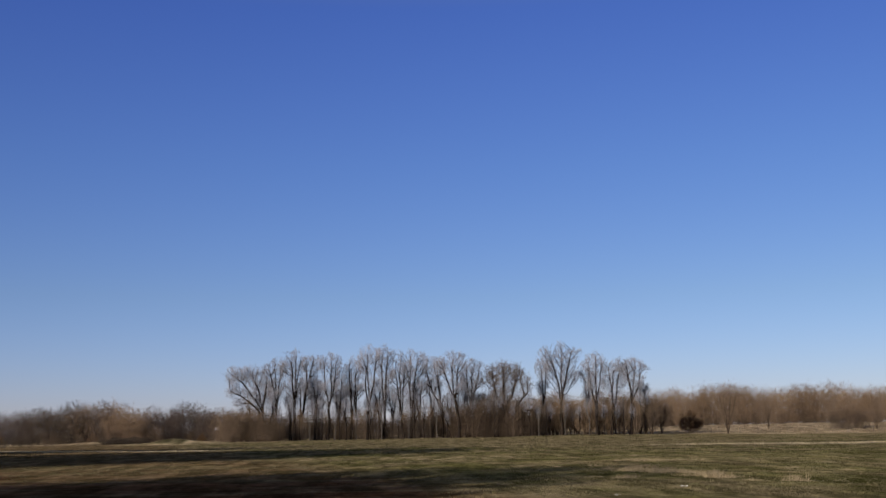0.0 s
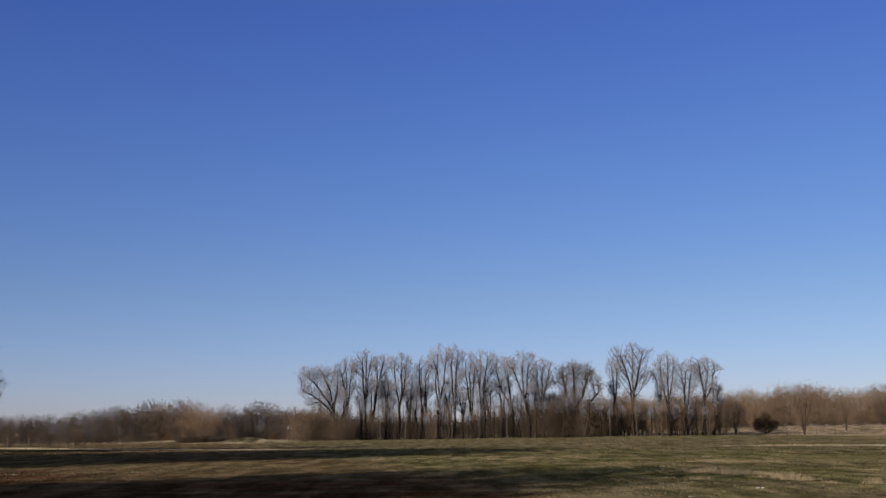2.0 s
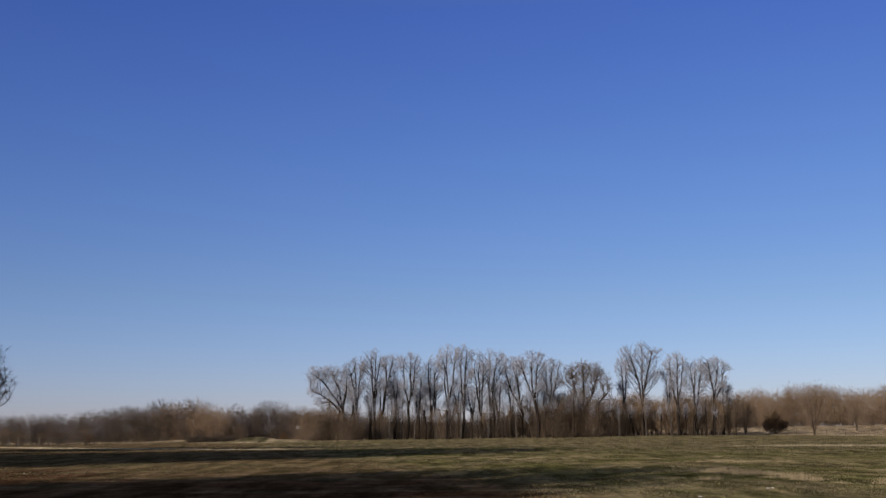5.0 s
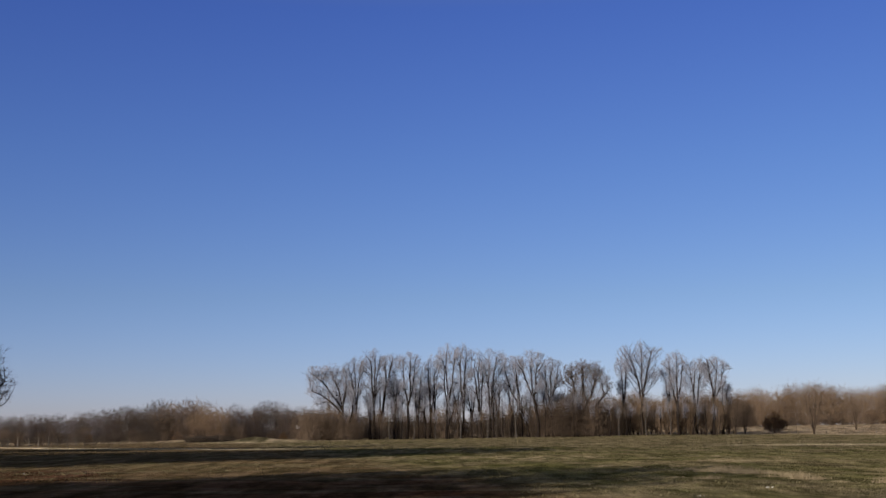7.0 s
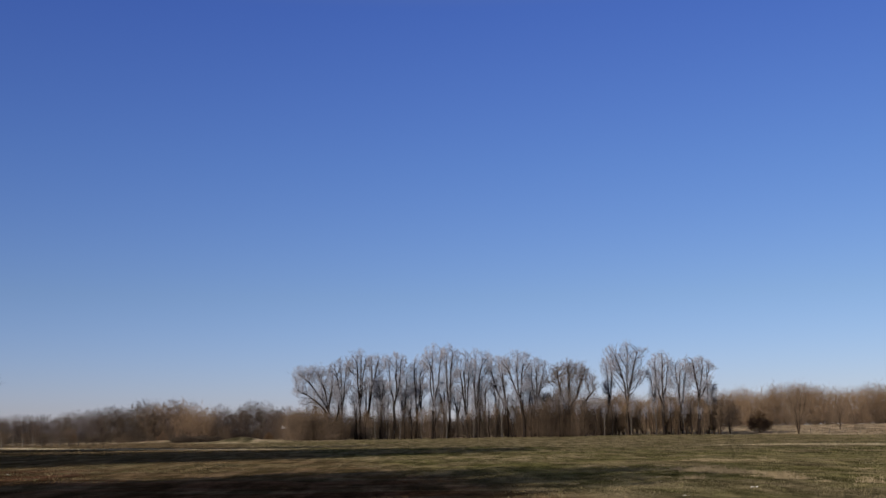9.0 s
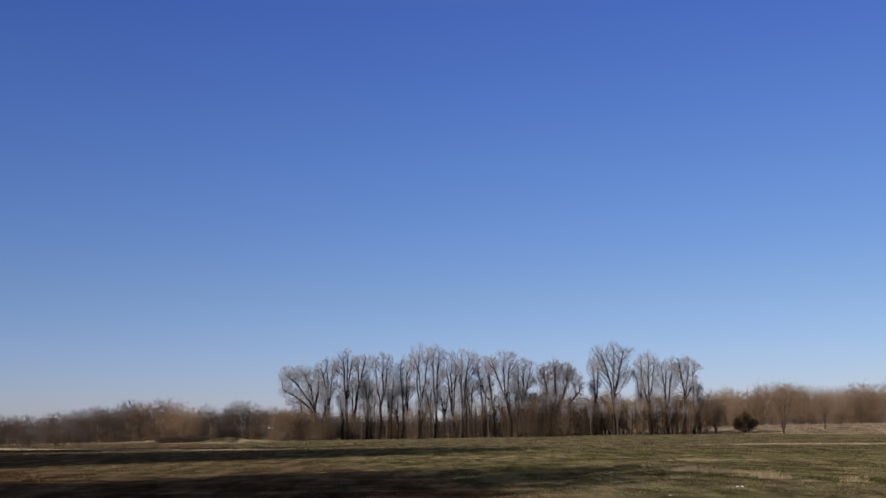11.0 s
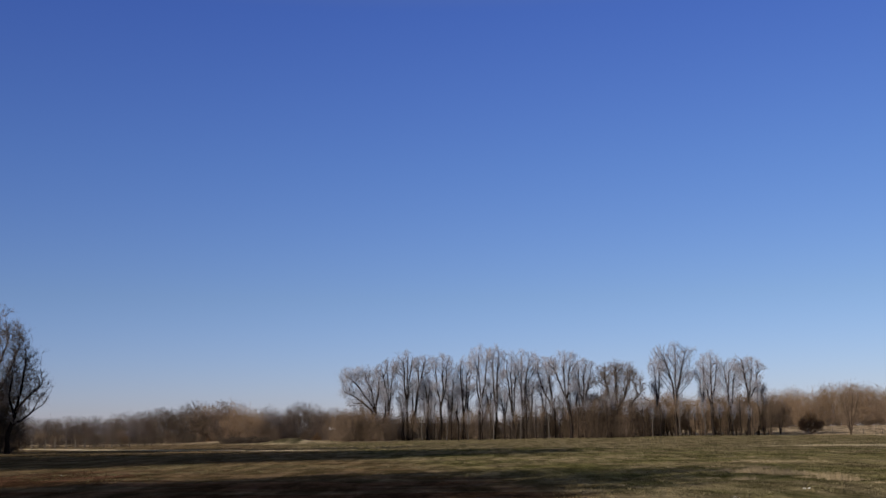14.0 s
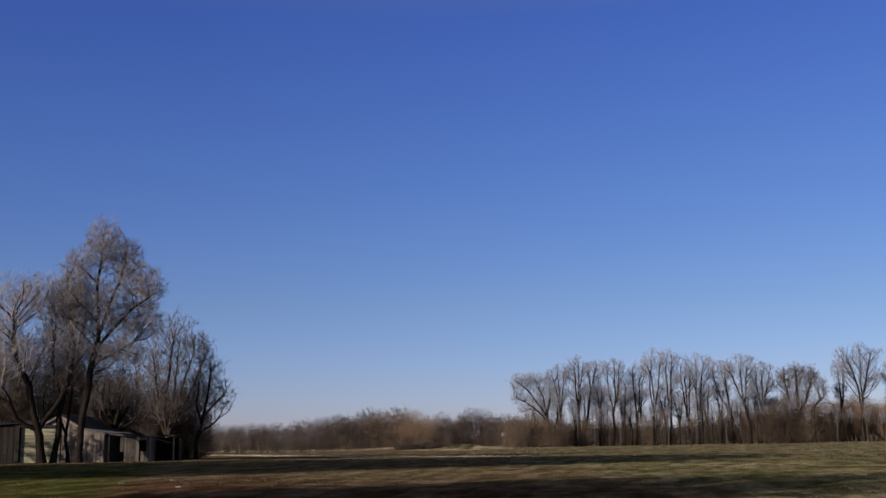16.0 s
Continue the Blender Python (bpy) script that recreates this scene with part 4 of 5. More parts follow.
for k in range(20):
    az = -5.6 + 12.6 * (k + extra.random()) / 20
    BEHIND.append((az, extra.uniform(250, 264), -extra.uniform(1.0, 2.2), extra.uniform(1.0, 2.2), extra.uniform(4.5, 7.0), extra.uniform(10.0, 15.5)))
for k, (az, d, xl, xr, zb, zt) in enumerate(GROVE + tuple(BEHIND)):
    w = xr - xl
    ob = tree("grove_tree", upright_tree(200 + k, xl - 0.16 * w - 0.2, xr + 0.16 * w + 0.2, zb - 1.5, zt + 0.1, 0.2 + 0.018 * w, int(170 + 70 * w), step=0.45, kill=0.6, reach=3.2, lift=0.3, rough=0.2, tip=0.016,
                                         twigs=7, tl=0.7, tw=0.0175, up=0.3, spread=0.48, sides=8, sprays=int((150 + 145 * w) * (1.0 if k < len(GROVE) else 0.7)), shoot=2.2),
              BARK_DARK, TWIG_GREY, "tall slender bare grey tree in the grove" if zt > 15.0 else "lower bare grey-brown tree in the grove", group="trees of the grove", big=0.06)
    stand(ob, az, d, -az)
ob = tree("grove_tree", skeleton(
    240, (((0, 0, 0), (-0.2, 0, 3.0), (-0.6, 0, 6.4)), ((-0.6, 0, 6.2), (-2.0, 0.3, 8.6), (-4.2, 0.4, 11.5), (-6.6, 0.3, 13.4)),
          ((-0.3, 0, 5.0), (-2.2, -0.4, 7.2), (-4.8, -0.6, 9.2), (-7.0, -0.6, 10.2)), ((-0.6, 0, 6.4), (-1.2, 0.2, 9.5), (-2.6, 0.2, 13.2)), ((-0.6, 0, 6.4), (0.1, 0.2, 9.4), (0.2, 0.3, 13.0)), ((0, 0, 0.3), (-1.0, 0.5, 3.5), (-1.6, 0.7, 7.0), (-2.0, 0.6, 11.0)), ((0, 0, 0.3), (1.1, 0.4, 4.0), (1.4, 0.5, 9.0))),
    ((-6.6, 0.2, 13.2, 1.8, 1.8, 2.1), (-4.2, 0.3, 13.4, 2.0, 2.0, 2.0), (-6.2, -0.4, 10.2, 1.9, 1.7, 1.4), (-2.2, 0.2, 13.2, 1.8, 1.8, 2.3), (0, 0.2, 12.6, 1.2, 1.4, 2.4), (-3.2, 0, 9.6, 2.4, 1.8, 1.4), (-5.0, -0.3, 7.8, 1.8, 1.6, 1.0), (-1.6, 0.4, 7.6, 1.6, 1.4, 1.6), (1.3, 0.4, 9.0, 1.1, 1.2, 2.0)),
    700, 0.45, 0.6, 3.2, 0.3, 0.16, 0.32, 0.014, 7, 0.7, 0.0175, 0.2, 0.5, 8, 1900),
    BARK_DARK, TWIG_GREY, "bare grey tree leaning out at the grove's end", group="trees of the grove", big=0.06)
stand(ob, -5.07, 232, 5.07)
ob = tree("grove_tree", skeleton(
    241, (((0, 0, 0), (0.2, 0, 3.0), (0.4, 0, 5.6)), ((0.4, 0, 5.4), (-0.8, 0.3, 8.5), (-1.6, 0.3, 12.4)), ((0.4, 0, 5.6), (0.6, -0.2, 9.2), (0.5, -0.3, 13.6)),
          ((0.4, 0, 5.4), (2.2, 0.2, 8.2), (3.6, 0.3, 12.2)), ((0.3, 0, 4.2), (3.0, -0.4, 6.4), (5.4, -0.5, 9.0)), ((0.2, 0, 3.6), (-2.2, 0.2, 5.6), (-4.4, 0.2, 7.4))),
    ((0.8, 0, 12.2, 5.0, 3.2, 3.4), (-1.8, 0.3, 13.2, 1.5, 2.0, 2.2), (0.8, 0, 14.2, 1.7, 2.0, 2.0), (3.4, 0.2, 13.4, 1.7, 2.0, 2.2), (5.4, -0.2, 10.6, 1.6, 1.7, 2.0), (-3.8, 0.2, 7.0, 2.8, 2.4, 2.2), (3.8, -0.2, 6.6, 3.8, 2.8, 2.6), (0.4, 0, 8.4, 3.2, 2.6, 2.2)),
    1000, 0.45, 0.6, 3.2, 0.15, 0.2, 0.5, 0.016, 7, 0.75, 0.0165, 0.2, 0.5, 8, 3200),
    BARK_DARK, TWIG_HAZEL, "dark densely branched broad tree in the grove", group="trees of the grove")
stand(ob, 6.97, 236, -6.97)


def spread_copies(models, spots):
    """Stands copies of the model things on (bearing, distance, height) spots, each model being 10 m high."""
    used = set()
    for k, (i, az, d, h) in enumerate(spots):
        src = models[i]
        ob = src if i not in used else copy_thing(src, Matrix())
        used.add(i)
        stand(ob, az, d, 53.0 * k, h / 10.0, 0.1)


# brush under the grove
BRUSH = [tree("brush", thicket(300 + k, 10.0, 4.6, 0.0, 7, 90, 6, step=0.7, kill=0.9, reach=4.0, lift=0.3, r=0.08, tip=0.009, twigs=4, tl=0.8, tw=0.02, up=0.45, spread=0.36, sides=5, sprays=1000, shoot=3.5, bare=0.03, outer=1.1),
              BARK_UMBER, (TWIG_BRUSH, TWIG_BROWN, TWIG_BRUSH, TWIG_UMBER)[k], "brown leafless brush among trunks", "shrub", "brush among the trees", big=0.07) for k in range(4)]
g = random.Random(7)
spots, young = [], []
for k in range(104):
    az = -7.2 + 21.8 * (k + g.random()) / 104
    h = np.interp(az, (-7, -5, -1.5, 2, 5, 8, 14.6), (7.2, 7.0, 6.4, 6.8, 7.6, 8.6, 8.2)) * g.uniform(0.6, 1.1)
    if az > 9.2:
        young.append((k % 2, az, g.uniform(234, 258), h * 1.02))
        continue
    spots.append((k % 4 if k < 4 else (3 if (6.2 < az < 8.2 or 0.3 < az < 3.8) and g.random() < 0.6 else g.choice((0, 1, 2))), az, g.uniform(233, 256), h))
for k in range(24):
    az = 7.6 + 7.0 * (k + g.random()) / 24
    young.append((1 - k % 2, az, g.uniform(236, 252), g.uniform(5.5, 8.6)))
# dark skirt round the broad tree
for k in range(9):
    spots.append((3 if k % 2 else 0, 5.4 + 3.2 * (k + g.random()) / 9, g.uniform(228, 233), g.uniform(5.5, 8.0)))
# tan growth before the leaning tree
for k in range(13):
    spots.append((1, -7.3 + 2.9 * (k + g.random()) / 13, g.uniform(224, 230), g.uniform(4.2, 7.4) * (1.0 if k < 10 else 0.7)))
# and along the woods' edges
for k in range(64):
    left = k % 2
    az = (-25.0 + 24.0 * (k + g.random()) / 64) if left else (2.0 + 27.0 * (k + g.random()) / 64)
    spots.append((g.choice((0, 1, 2)), az, g.uniform(362, 385), g.uniform(3.5, 6.0) if left else g.uniform(2.5, 5.0)))
# low growth at the foot of the right wood, coloured dark for the shade there
for k in range(44):
    spots.append((g.choice((0, 2, 3)), 3.0 + 27.0 * (k + g.random()) / 44, g.uniform(352, 368), g.uniform(2.6, 4.4)))
for k in range(36):
    spots.append((g.choice((0, 3, 3)), 8.5 + 21.5 * (k + g.random()) / 36, g.uniform(386, 402), g.uniform(3.6, 5.4)))
# a dark clump out in the pale grass
for k in range(5):
    spots.append((0 if k % 2 else 3, 23.3 + 0.32 * k, 288 + 3 * (k % 3), 4.6 + 1.1 * (k % 3)))
# low growth along the fence
for k in range(52):
    az = -25.5 + 14.0 * (k + g.random()) / 52
    spots.append((g.choice((2, 3, 3)), az, np.interp(az, (-25.5, -17.5, -14, -11), (150, 196, 228, 245)) + g.uniform(0, 14), g.uniform(1.3, 2.5)))
# and behind the thin end of the grove
for k in range(16):
    spots.append((g.choice((0, 1, 2)), 8.0 + 7.5 * (k + g.random()) / 16, g.uniform(335, 352), g.uniform(6.0, 8.5)))
# deeper growth that closes the woods
for k in range(54):
    az = -26.0 + 57.0 * (k + g.random()) / 54
    if -6.0 < az < 4.0:
        continue
    top = 0.95 if az < -17 else (1.15 if az < 0 else 1.6)
    d = g.uniform(436, 462)
    x, y = at(az, d)
    spots.append((g.choice((0, 2)), az, d, (math.tan(radians(top)) * d + 1.65 - float(ground_z(x, y))) * g.uniform(0.8, 1.0)))
spread_copies(BRUSH, spots)

# ---- woods beyond ----
WOOD_LEFT = [tree("woodland_tree", thicket(400 + k, 10.0, 4.0 + 0.4 * (k % 3), 0.03, 4, 90, 5, step=0.7, kill=0.9, lift=0.25, r=0.1, tip=0.008, twigs=4, tl=0.75, tw=0.019, up=0.45, spread=0.34, sides=5, sprays=1350, shoot=3.5, bare=0.03, outer=0.9),
                  BARK_BROWN, (TWIG_WOOD, TWIG_DARK, TWIG_WOOD, TWIG_UMBER, TWIG_RUST)[k], "bare brown tree at the wood's edge", group="far wood", big=0.07) for k in range(5)]
TOP_LEFT = ((-24, -21, -19, -17.5, -15.5, -13.9, -11.7, -10, -8.8, -7.5, -6, -3, 2), (0.85, 0.8, 0.95, 1.2, 1.3, 1.6, 1.5, 1.3, 1.5, 1.2, 0.95, 0.75, 0.8))
g = random.Random(8)
spots = []
for k in range(116):
    az = -25.0 + 27.0 * (k + g.random()) / 116
    d = (375, 400, 425)[k % 3] + g.uniform(-10, 10)
    if k % 6 == 5 and az < -13:
        d = g.uniform(640, 720)
    x, y = at(az, d)
    h = (math.tan(radians(np.interp(az, *TOP_LEFT))) * d + 1.65 - float(ground_z(x, y))) * (1.0 if d > 500 else g.uniform(0.84, 1.12))
    i = 4 if -14.2 < az < -10.2 and g.random() < 0.75 else g.choice((0, 1, 3, 1, 3) if az < -14.2 else (0, 1, 2, 0, 3))
    spots.append((k if k < 5 else i, az, d, h))
spread_copies(WOOD_LEFT, spots)

WOOD_RIGHT = [tree("woodland_tree", thicket(500 + k, 10.0, 4.2 + 0.4 * (k % 3), 0.03, 4, 90, 5, step=0.7, kill=0.9, lift=0.25, r=0.1, tip=0.008, twigs=4, tl=0.75, tw=0.019, up=0.45, spread=0.34, sides=5, sprays=1350, shoot=3.5, bare=0.03, outer=0.9),
                   BARK_BROWN, (TWIG_RUST, TWIG_BROWN, TWIG_RUST, TWIG_RUST, TWIG_BROWN)[k], "rusty-brown leafless tree at the wood's edge", group="wood across the field", big=0.07) for k in range(5)]
TOP_RIGHT = ((2, 4, 6, 9, 14, 16.5, 18, 20, 23, 25.5, 30), (0.8, 1.0, 1.5, 1.85, 1.95, 1.95, 2.15, 2.05, 2.1, 2.05, 2.1))
spots = []
for k in range(112):
    az = 2.5 + 27.5 * (k + g.random()) / 112
    d = (372, 392, 415)[k % 3] + g.uniform(-8, 8)
    x, y = at(az, d)
    h = (math.tan(radians(np.interp(az, *TOP_RIGHT))) * d + 1.65 - float(ground_z(x, y))) * g.uniform(0.82, 1.1)
    spots.append((k if k < 5 else g.randrange(5), az, d, h))
spread_copies(WOOD_RIGHT, spots)

# single trees before the right wood
FIELD_TREE = [tree("field_tree", thicket(600 + k, 10.0, 3.6, 0.2, 4, 110, 5, step=0.6, kill=0.8, lift=0.25, r=0.17, tip=0.02, twigs=3, tl=0.8, tw=0.022, up=0.25, spread=0.6, sides=6, sprays=850, shoot=3.0),
                   BARK_UMBER, (TWIG_BROWN, TWIG_RUST)[k], "small bare tree standing in pale grass", group="trees in the pale grass", big=0.06) for k in range(2)]
spread_copies(FIELD_TREE, tuple(young) + ((0, 18.28, 252, 10.5), (1, 15.04, 256, 8.0), (0, 20.2, 300, 8.5), (1, 24.3, 300, 7.5), (0, 25.2, 285, 8.0), (1, 16.0, 300, 7.0)))


def cedar(seed, h, w):
    """Dark, ragged evergreen: dense sprays to the ground, with a blunt double top."""
    return skeleton(seed, (((0, 0, 0), (0.1, 0, h * 0.5), (0.0, 0, h * 0.92)), ((0, 0, h * 0.2), (-w * 0.5, 0, h * 0.55))),
                    ((0.1, 0, h * 0.7, w * 0.36, w * 0.4, h * 0.3), (-w * 0.42, 0.2, h * 0.5, w * 0.3, w * 0.4, h * 0.22), (0.0, 0, h * 0.3, w * 0.8, w * 0.6, h * 0.24), (w * 0.55, -0.2, h * 0.42, w * 0.34, w * 0.4, h * 0.2)),
                    200, 0.3, 0.4, 2.0, 0.1, 0.2, 0.13, 0.016, 9, 0.55, 0.032, 0.1, 0.7, 6, 760, 1.6)


ob = tree("cedar", cedar(70, 5.2, 3.5), BARK_DARK, NEEDLE, "dark evergreen cedar in pale grass", group="cedars")
stand(ob, 16.45, 268)
for az, d, s in ((-17.6, 360, 0.55), (-13.4, 358, 0.6), (-1.2, 256, 0.6), (-8.2, 352, 0.5)):
    stand(copy_thing(ob, Matrix()), az, d, 40 * az, s)


SCRUB = tree("scrub", thicket(640, 1.5, 1.9, 0.0, 6, 60, 4, step=0.25, kill=0.35, reach=1.5, lift=0.1, r=0.04, tip=0.008, twigs=9, tl=0.3, tw=0.016, up=0.2, spread=0.7, sides=5, sprays=420, shoot=0.7, bare=0.02),
             BARK_DARK, TWIG_UMBER, "low dark scrub between sandy mounds", "shrub", "scrub by the mounds")
for k in range(8):
    stand(SCRUB if k == 0 else copy_thing(SCRUB, Matrix()), -12.75 + 0.27 * k, 207 + 3 * (k % 2), 71 * k, 0.7 + 0.12 * (k % 3))


# ---- slim young trees standing in the brush ----
def sapling(seed):
    """A thin, slightly crooked stem with a light whippy head, 10 m high."""
    g = random.Random(seed)
    x1, x2, x3 = g.uniform(-0.25, 0.25), g.uniform(-0.5, 0.5), g.uniform(-0.7, 0.7)
    return skeleton(seed, (((0, 0, 0), (x1, 0, 3.2), (x2, 0.1, 6.4), (x3, 0.1, 9.4)), ((x1, 0, 3.6), (x1 + g.uniform(-1.0, 1.0), 0.3, 6.2), (x2 + g.uniform(-1.4, 1.4), 0.3, 8.4))),
                    ((x3, 0, 8.4, 1.2, 1.2, 1.7), (x2, 0, 6.6, 1.0, 1.0, 1.6), (x2 + 0.4, 0, 7.4, 1.3, 1.0, 1.2)), 60, 0.5, 0.6, 3.0, 0.3, 0.15, 0.13, 0.014, 6, 0.7, 0.011, 0.3, 0.5, 6, 150)


SAPLING = [tree("sapling", sapling(660 + k), (BARK_DARK, BARK_UMBER, BARK_GREY, BARK_DARK)[k], (TWIG_GREY, TWIG_BROWN, TWIG_GREY, TWIG_DARK)[k],
                "slim young bare tree rising from the brush", group="saplings in the grove") for k in range(4)]
g = random.Random(19)
spread_copies(SAPLING, [(k % 4, -6.4 + 20.4 * (k + g.random()) / 62, g.uniform(227, 234), g.uniform(5.5, 9.5)) for k in range(62)])


# ---- far farm building seen between the trunks ----
def far_building(w, h, deep, rise, doors=4):
    root = tagged(new("farm_building"), "long low dark building with a pale metal roof", "farm building")
    bm = bmesh.new()
    box(bm, -w / 2, w / 2, 0, deep, 0, h)
    part("wall", bm, DARK_BOARD, root)
    bm = bmesh.new()
    o = [(-0.5, h), (deep / 2, h + rise), (deep + 0.5, h), (deep + 0.5, h + 0.15), (deep / 2, h + rise + 0.2), (-0.5, h + 0.15)]
    f = [bm.verts.new((-w / 2 - 0.4, y, z)) for y, z in o]
    b = [bm.verts.new((w / 2 + 0.4, y, z)) for y, z in o]
    bm.faces.new(f)
    bm.faces.new(b[::-1])
    for k in range(6):
        bm.faces.new((f[k], b[k], b[(k + 1) % 6], f[(k + 1) % 6]))
    bmesh.ops.recalc_face_normals(bm, faces=bm.faces)
    part("roof", bm, ROOF_PALE, root, "pale metal roof")
    for i in range(doors):
        bm = bmesh.new()
        x = -w / 2 + w * (i + 0.5) / doors
        box(bm, x - 0.9, x + 0.9, -0.06, -0.004, 0.0, h * 0.75)
        part("door", bm, GREY_BOARD, root)
    return root


stand(far_building(11.0, 4.6, 8.0, 1.6), -2.9, 330, 2.9)
stand(far_building(5.0, 3.5, 5.0, 0.7, 0), -7.1, 350, 7.1)

# ---- fences ----
def fence_post(h):
    bm = bmesh.new()
    bmesh.ops.create_cone(bm, cap_ends=True, segments=7, radius1=0.065, radius2=0.055, depth=h)
    for v in bm.verts:
        v.co.z += h / 2
        v.co.x += 0.03 * v.co.z * (v.co.z / h)
    return bm


def fence(label, ends, h, step, wires, seed):
    """Posts and wires along a line from one plan point to another."""
    (xa, ya), (xb, yb) = ends
    root = tagged(new("fence"), label, "fence")
    g = random.Random(seed)
    n = int(math.hypot(xb - xa, yb - ya) / step)
    me = None
    pts = []
    for i in range(n + 1):
        q = i / n + g.uniform(-0.2, 0.2) / n
        x, y = xa + (xb - xa) * q, ya + (yb - ya) * q
        z = float(ground_z(x, y)) - 0.05
        if me is None:
            ob = part("post", fence_post(h), POST_WOOD, root)
            me = ob.data
        else:
            ob = child("post", me, root)
        ob.matrix_basis = pose(x, y, z, g.uniform(-3, 3), g.uniform(-3, 3), g.uniform(0, 360)) @ Matrix.Diagonal((1, 1, g.uniform(0.85, 1.1), 1))
        pts.append((x, y, z))
    for k in range(wires):
        path = np.array([[(x, y, z + h * (0.35 + 0.5 * k / max(1, wires - 1))) for x, y, z in pts]])
        v, f = tubes(path, np.full(path.shape[:2], 0.008), 3)
        child("wire", mesh_from("wire", v, [f], WIRE), root)
    return root


fence("old wooden fence posts strung with wire before a wood", (at(-24.6, 142), at(-17.4, 182)), 1.4, 2.9, 3, 4)
fence("wooden fence posts in pale grass before a wood", (at(8.5, 262), at(27.5, 262)), 1.3, 5.5, 2, 5)


# ---- grass ----
def blades(x, y, h, per, g, width=0.012, lean=0.35):
    """Tufts of thin blades, one triangle each."""
    n = len(x) * per
    i = np.repeat(np.arange(len(x)), per)
    bx, by = x[i] + g.normal(0, 0.05, n), y[i] + g.normal(0, 0.05, n)
    z = ground_z(bx, by) - 0.01
    hh = h[i] * g.uniform(0.5, 1.15, n)
    a = g.uniform(0, 6.283, n)
    base = np.stack((bx, by, z), 1)
    side = np.stack((np.cos(a), np.sin(a), np.zeros(n)), 1) * width
    tip = base + np.stack((g.normal(0, lean, n) * hh, g.normal(0, lean, n) * hh, hh), 1)
    v = np.stack((base - side, base + side, tip), 1).reshape(-1, 3)
    return v, np.arange(3 * n).reshape(-1, 3)


def scatter(g, n, r0, r1, az0=-35.0, az1=29.0):
    az = np.radians(g.uniform(az0, az1, n))
    r = np.sqrt(g.uniform(r0 * r0, r1 * r1, n))
    return r * np.sin(az), r * np.cos(az)


g = np.random.default_rng(5)


x, y = scatter(g, 92000, 25, 80)
h = 0.018 + 0.085 * lattice(x, y, 1.3, 11) ** 2 * lattice(x, y, 6.0, 12)
v, f = blades(x, y, h, 3, g, 0.019, 0.9)
tagged(new("short_grass", mesh_from("short_grass", v, [f], TURF)), "short winter grass, green and straw, on the pasture", "grass", kind="stuff")
# tussocks that stand over the short grass
x, y = scatter(g, 20000, 25, 95)
thick = lattice(x, y, 3.2, 21) * 0.6 + lattice(x, y, 9.0, 22) * 0.6 + 0.12 * smooth(x, -6.0, 8.0)
keep = g.random(len(x)) < smooth(thick, 0.55, 0.95)
x, y = x[keep], y[keep]
per = 9
h = np.repeat(g.uniform(0.035, 0.09, len(x)), per) * g.uniform(0.6, 1.1, len(x) * per)
wide = np.repeat(g.uniform(0.06, 0.22, len(x)), per)
v, f = blades(np.repeat(x, per) + g.normal(0, 1, len(h)) * wide, np.repeat(y, per) + g.normal(0, 1, len(h)) * wide, h, 1, g, 0.018, 0.9)
tagged(new("grass_tussocks", mesh_from("grass_tussocks", v, [f], TUSSOCK)), "ragged straw and olive grass tussocks on the pasture", "grass", kind="stuff")
x, y = scatter(g, 44000, 78, 250)
v, f = blades(x, y, g.uniform(0.04, 0.09, len(x)), 3, g, 0.055, 1.4)
tagged(new("far_grass", mesh_from("far_grass", v, [f], TURF)), "winter grass out to the edge of the field", "grass", kind="stuff")
x, y = scatter(g, 26000, 250, 400)
v, f = blades(x, y, g.uniform(0.08, 0.24, len(x)), 3, g, 0.07, 0.9)
tagged(new("pale_grass", mesh_from("pale_grass", v, [f], TURF)), "pale dry grass before the woods", "grass", kind="stuff")
# taller dry clumps
n = 110
cx, cy = scatter(g, n, 36, 74, 5.0, 28.0)
# a ragged row that runs away over the field
q = g.random(44) ** 2.2
cx[:44] = np.interp(q, (0, 0.3, 0.6, 0.85, 1), (10.4, 12.0, 12.0, 12.1, 13.4)) + g.normal(0, 0.5, 44)
cy[:44] = np.interp(q, (0, 0.3, 0.6, 0.85, 1), (45.8, 43.6, 40.0, 37.0, 35.6)) + g.normal(0, 0.9, 44)
cx[44:46], cy[44:46] = (8.7, 8.85), (37.7, 37.9)
cx[46:60], cy[46:60] = 13 + 5 * g.random(14), 58.3 + g.normal(0, 0.6, 14)
cx[60:84], cy[60:84] = -4 + 14 * g.random(24), 70 + g.normal(0, 2.5, 24)
tall = g.uniform(0.06, 0.14, n)
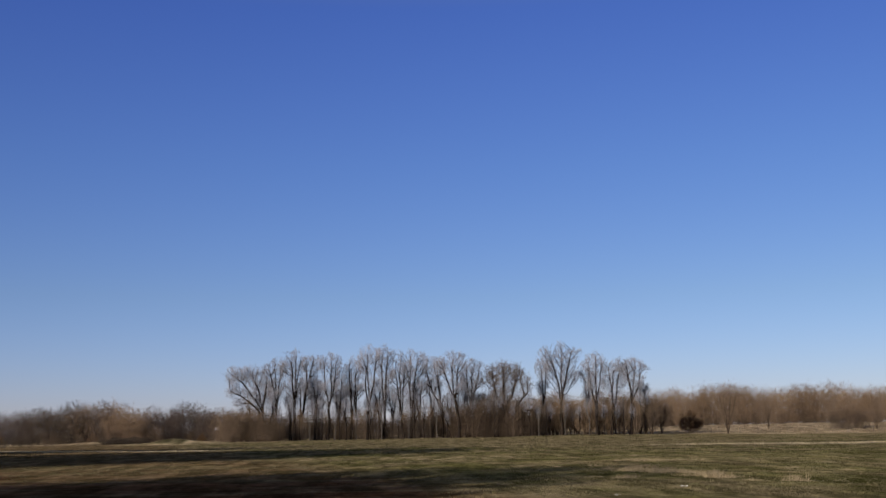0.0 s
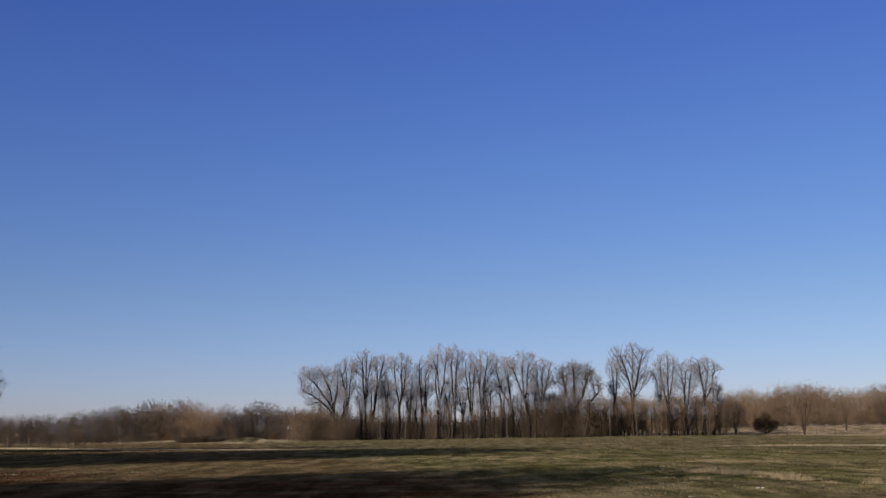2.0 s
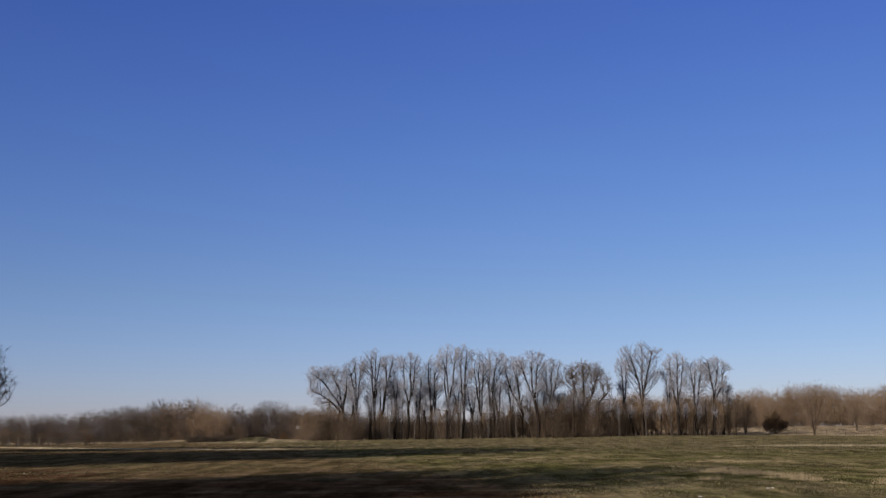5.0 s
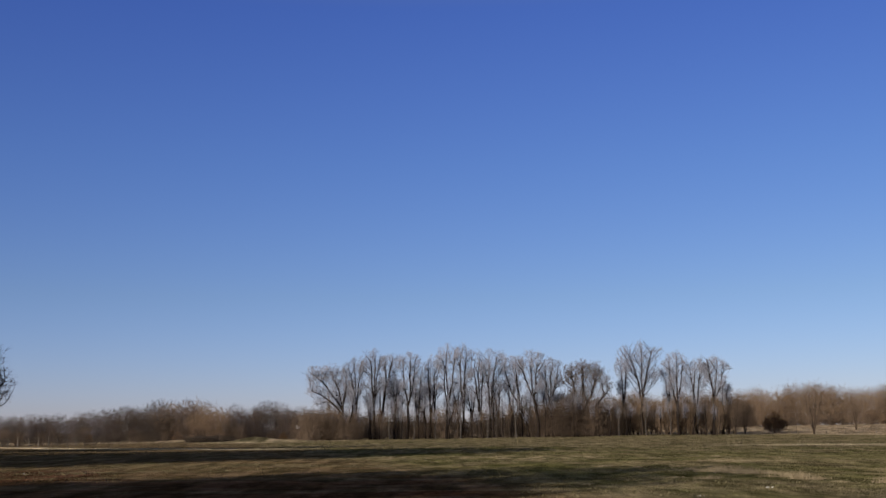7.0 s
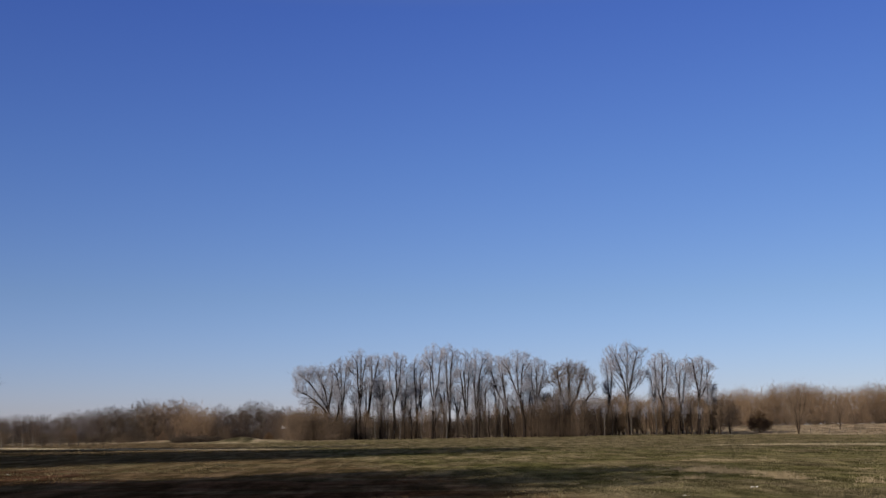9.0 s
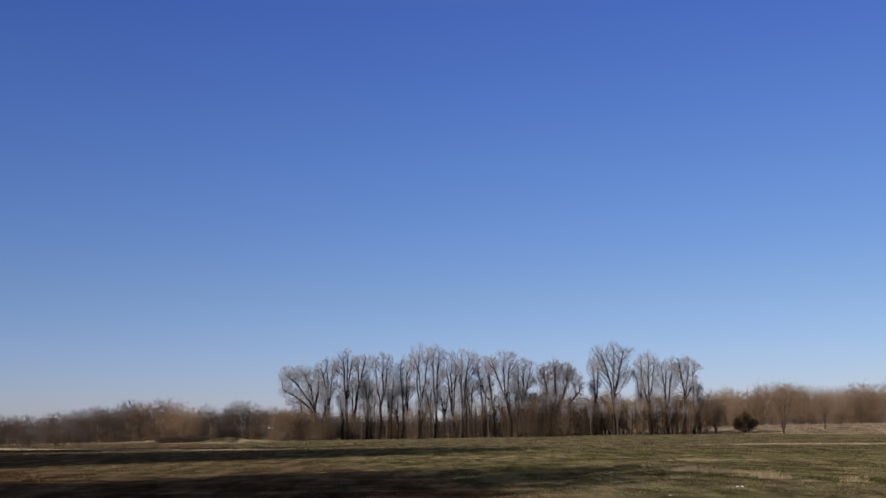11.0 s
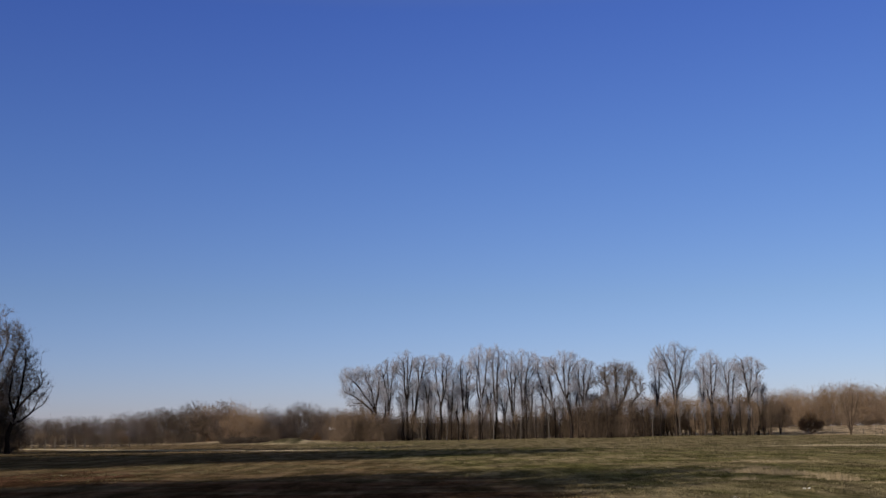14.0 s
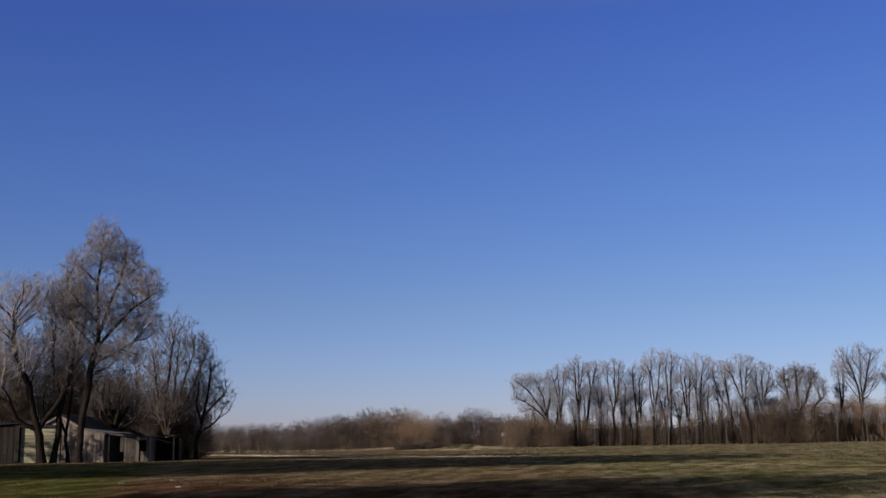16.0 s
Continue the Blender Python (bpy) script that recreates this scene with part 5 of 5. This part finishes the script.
tall[:46] = 0.05 + 0.24 * g.random(46) ** 1.6
x = np.repeat(cx, 40) + g.normal(0, 1.0, n * 40) * np.repeat(g.uniform(0.1, 0.32, n), 40)
y = np.repeat(cy, 40) + g.normal(0, 0.2, n * 40)
v, f = blades(x, y, np.repeat(tall, 40) * g.uniform(0.4, 1.1, len(x)), 3, g, 0.011, 0.4)
tagged(new("tall_dry_grass", mesh_from("tall_dry_grass", v, [f], GRASS_STRAW)), "taller clumps of bleached dry grass", "grass", kind="stuff")


# ---- scraps lying in the grass ----
for az, d, w, s in ((15.9, 34.0, 0.2, 1), (12.6, 29.5, 0.2, 2), (-26.4, 50.0, 0.2, 3), (-23.7, 43.5, 0.26, 4), (-24.0, 52.0, 0.2, 5), (-20.4, 51.0, 0.2, 6)):
    q = random.Random(s)
    bm = bmesh.new()
    rows = [[bm.verts.new((w * (i / 5 - 0.5), w * 0.16 * (j * 2 - 1) + q.uniform(-0.02, 0.02), 0.05 + q.uniform(0, 0.025))) for j in range(2)] for i in range(6)]
    faces = [bm.faces.new((rows[i][0], rows[i + 1][0], rows[i + 1][1], rows[i][1])) for i in range(5)]
    ext = bmesh.ops.extrude_face_region(bm, geom=faces)
    for vv in ext["geom"]:
        if isinstance(vv, bmesh.types.BMVert):
            vv.co.z -= 0.04
    bmesh.ops.recalc_face_normals(bm, faces=bm.faces)
    me = bpy.data.meshes.new("scrap")
    bm.to_mesh(me)
    bm.free()
    me.materials.append(SCRAP)
    stand(tagged(new("scrap", me), "bleached pale scrap lying in the grass", "scrap", "scraps in the grass"), az, d, 20 * s)


# pale marker post at the grove's edge
marker = tagged(new("marker_post"), "short pale wooden marker post beside the grove", "post")
bm = bmesh.new()
box(bm, -0.1, 0.1, -0.06, 0.06, 0.0, 1.0, 0.02)
part("post", bm, POST_WOOD, marker)
bm = bmesh.new()
box(bm, -0.13, 0.13, -0.08, 0.08, 1.002, 1.07, 0.015)
part("cap", bm, SCRAP, marker)
stand(marker, -6.95, 233, 7.0)
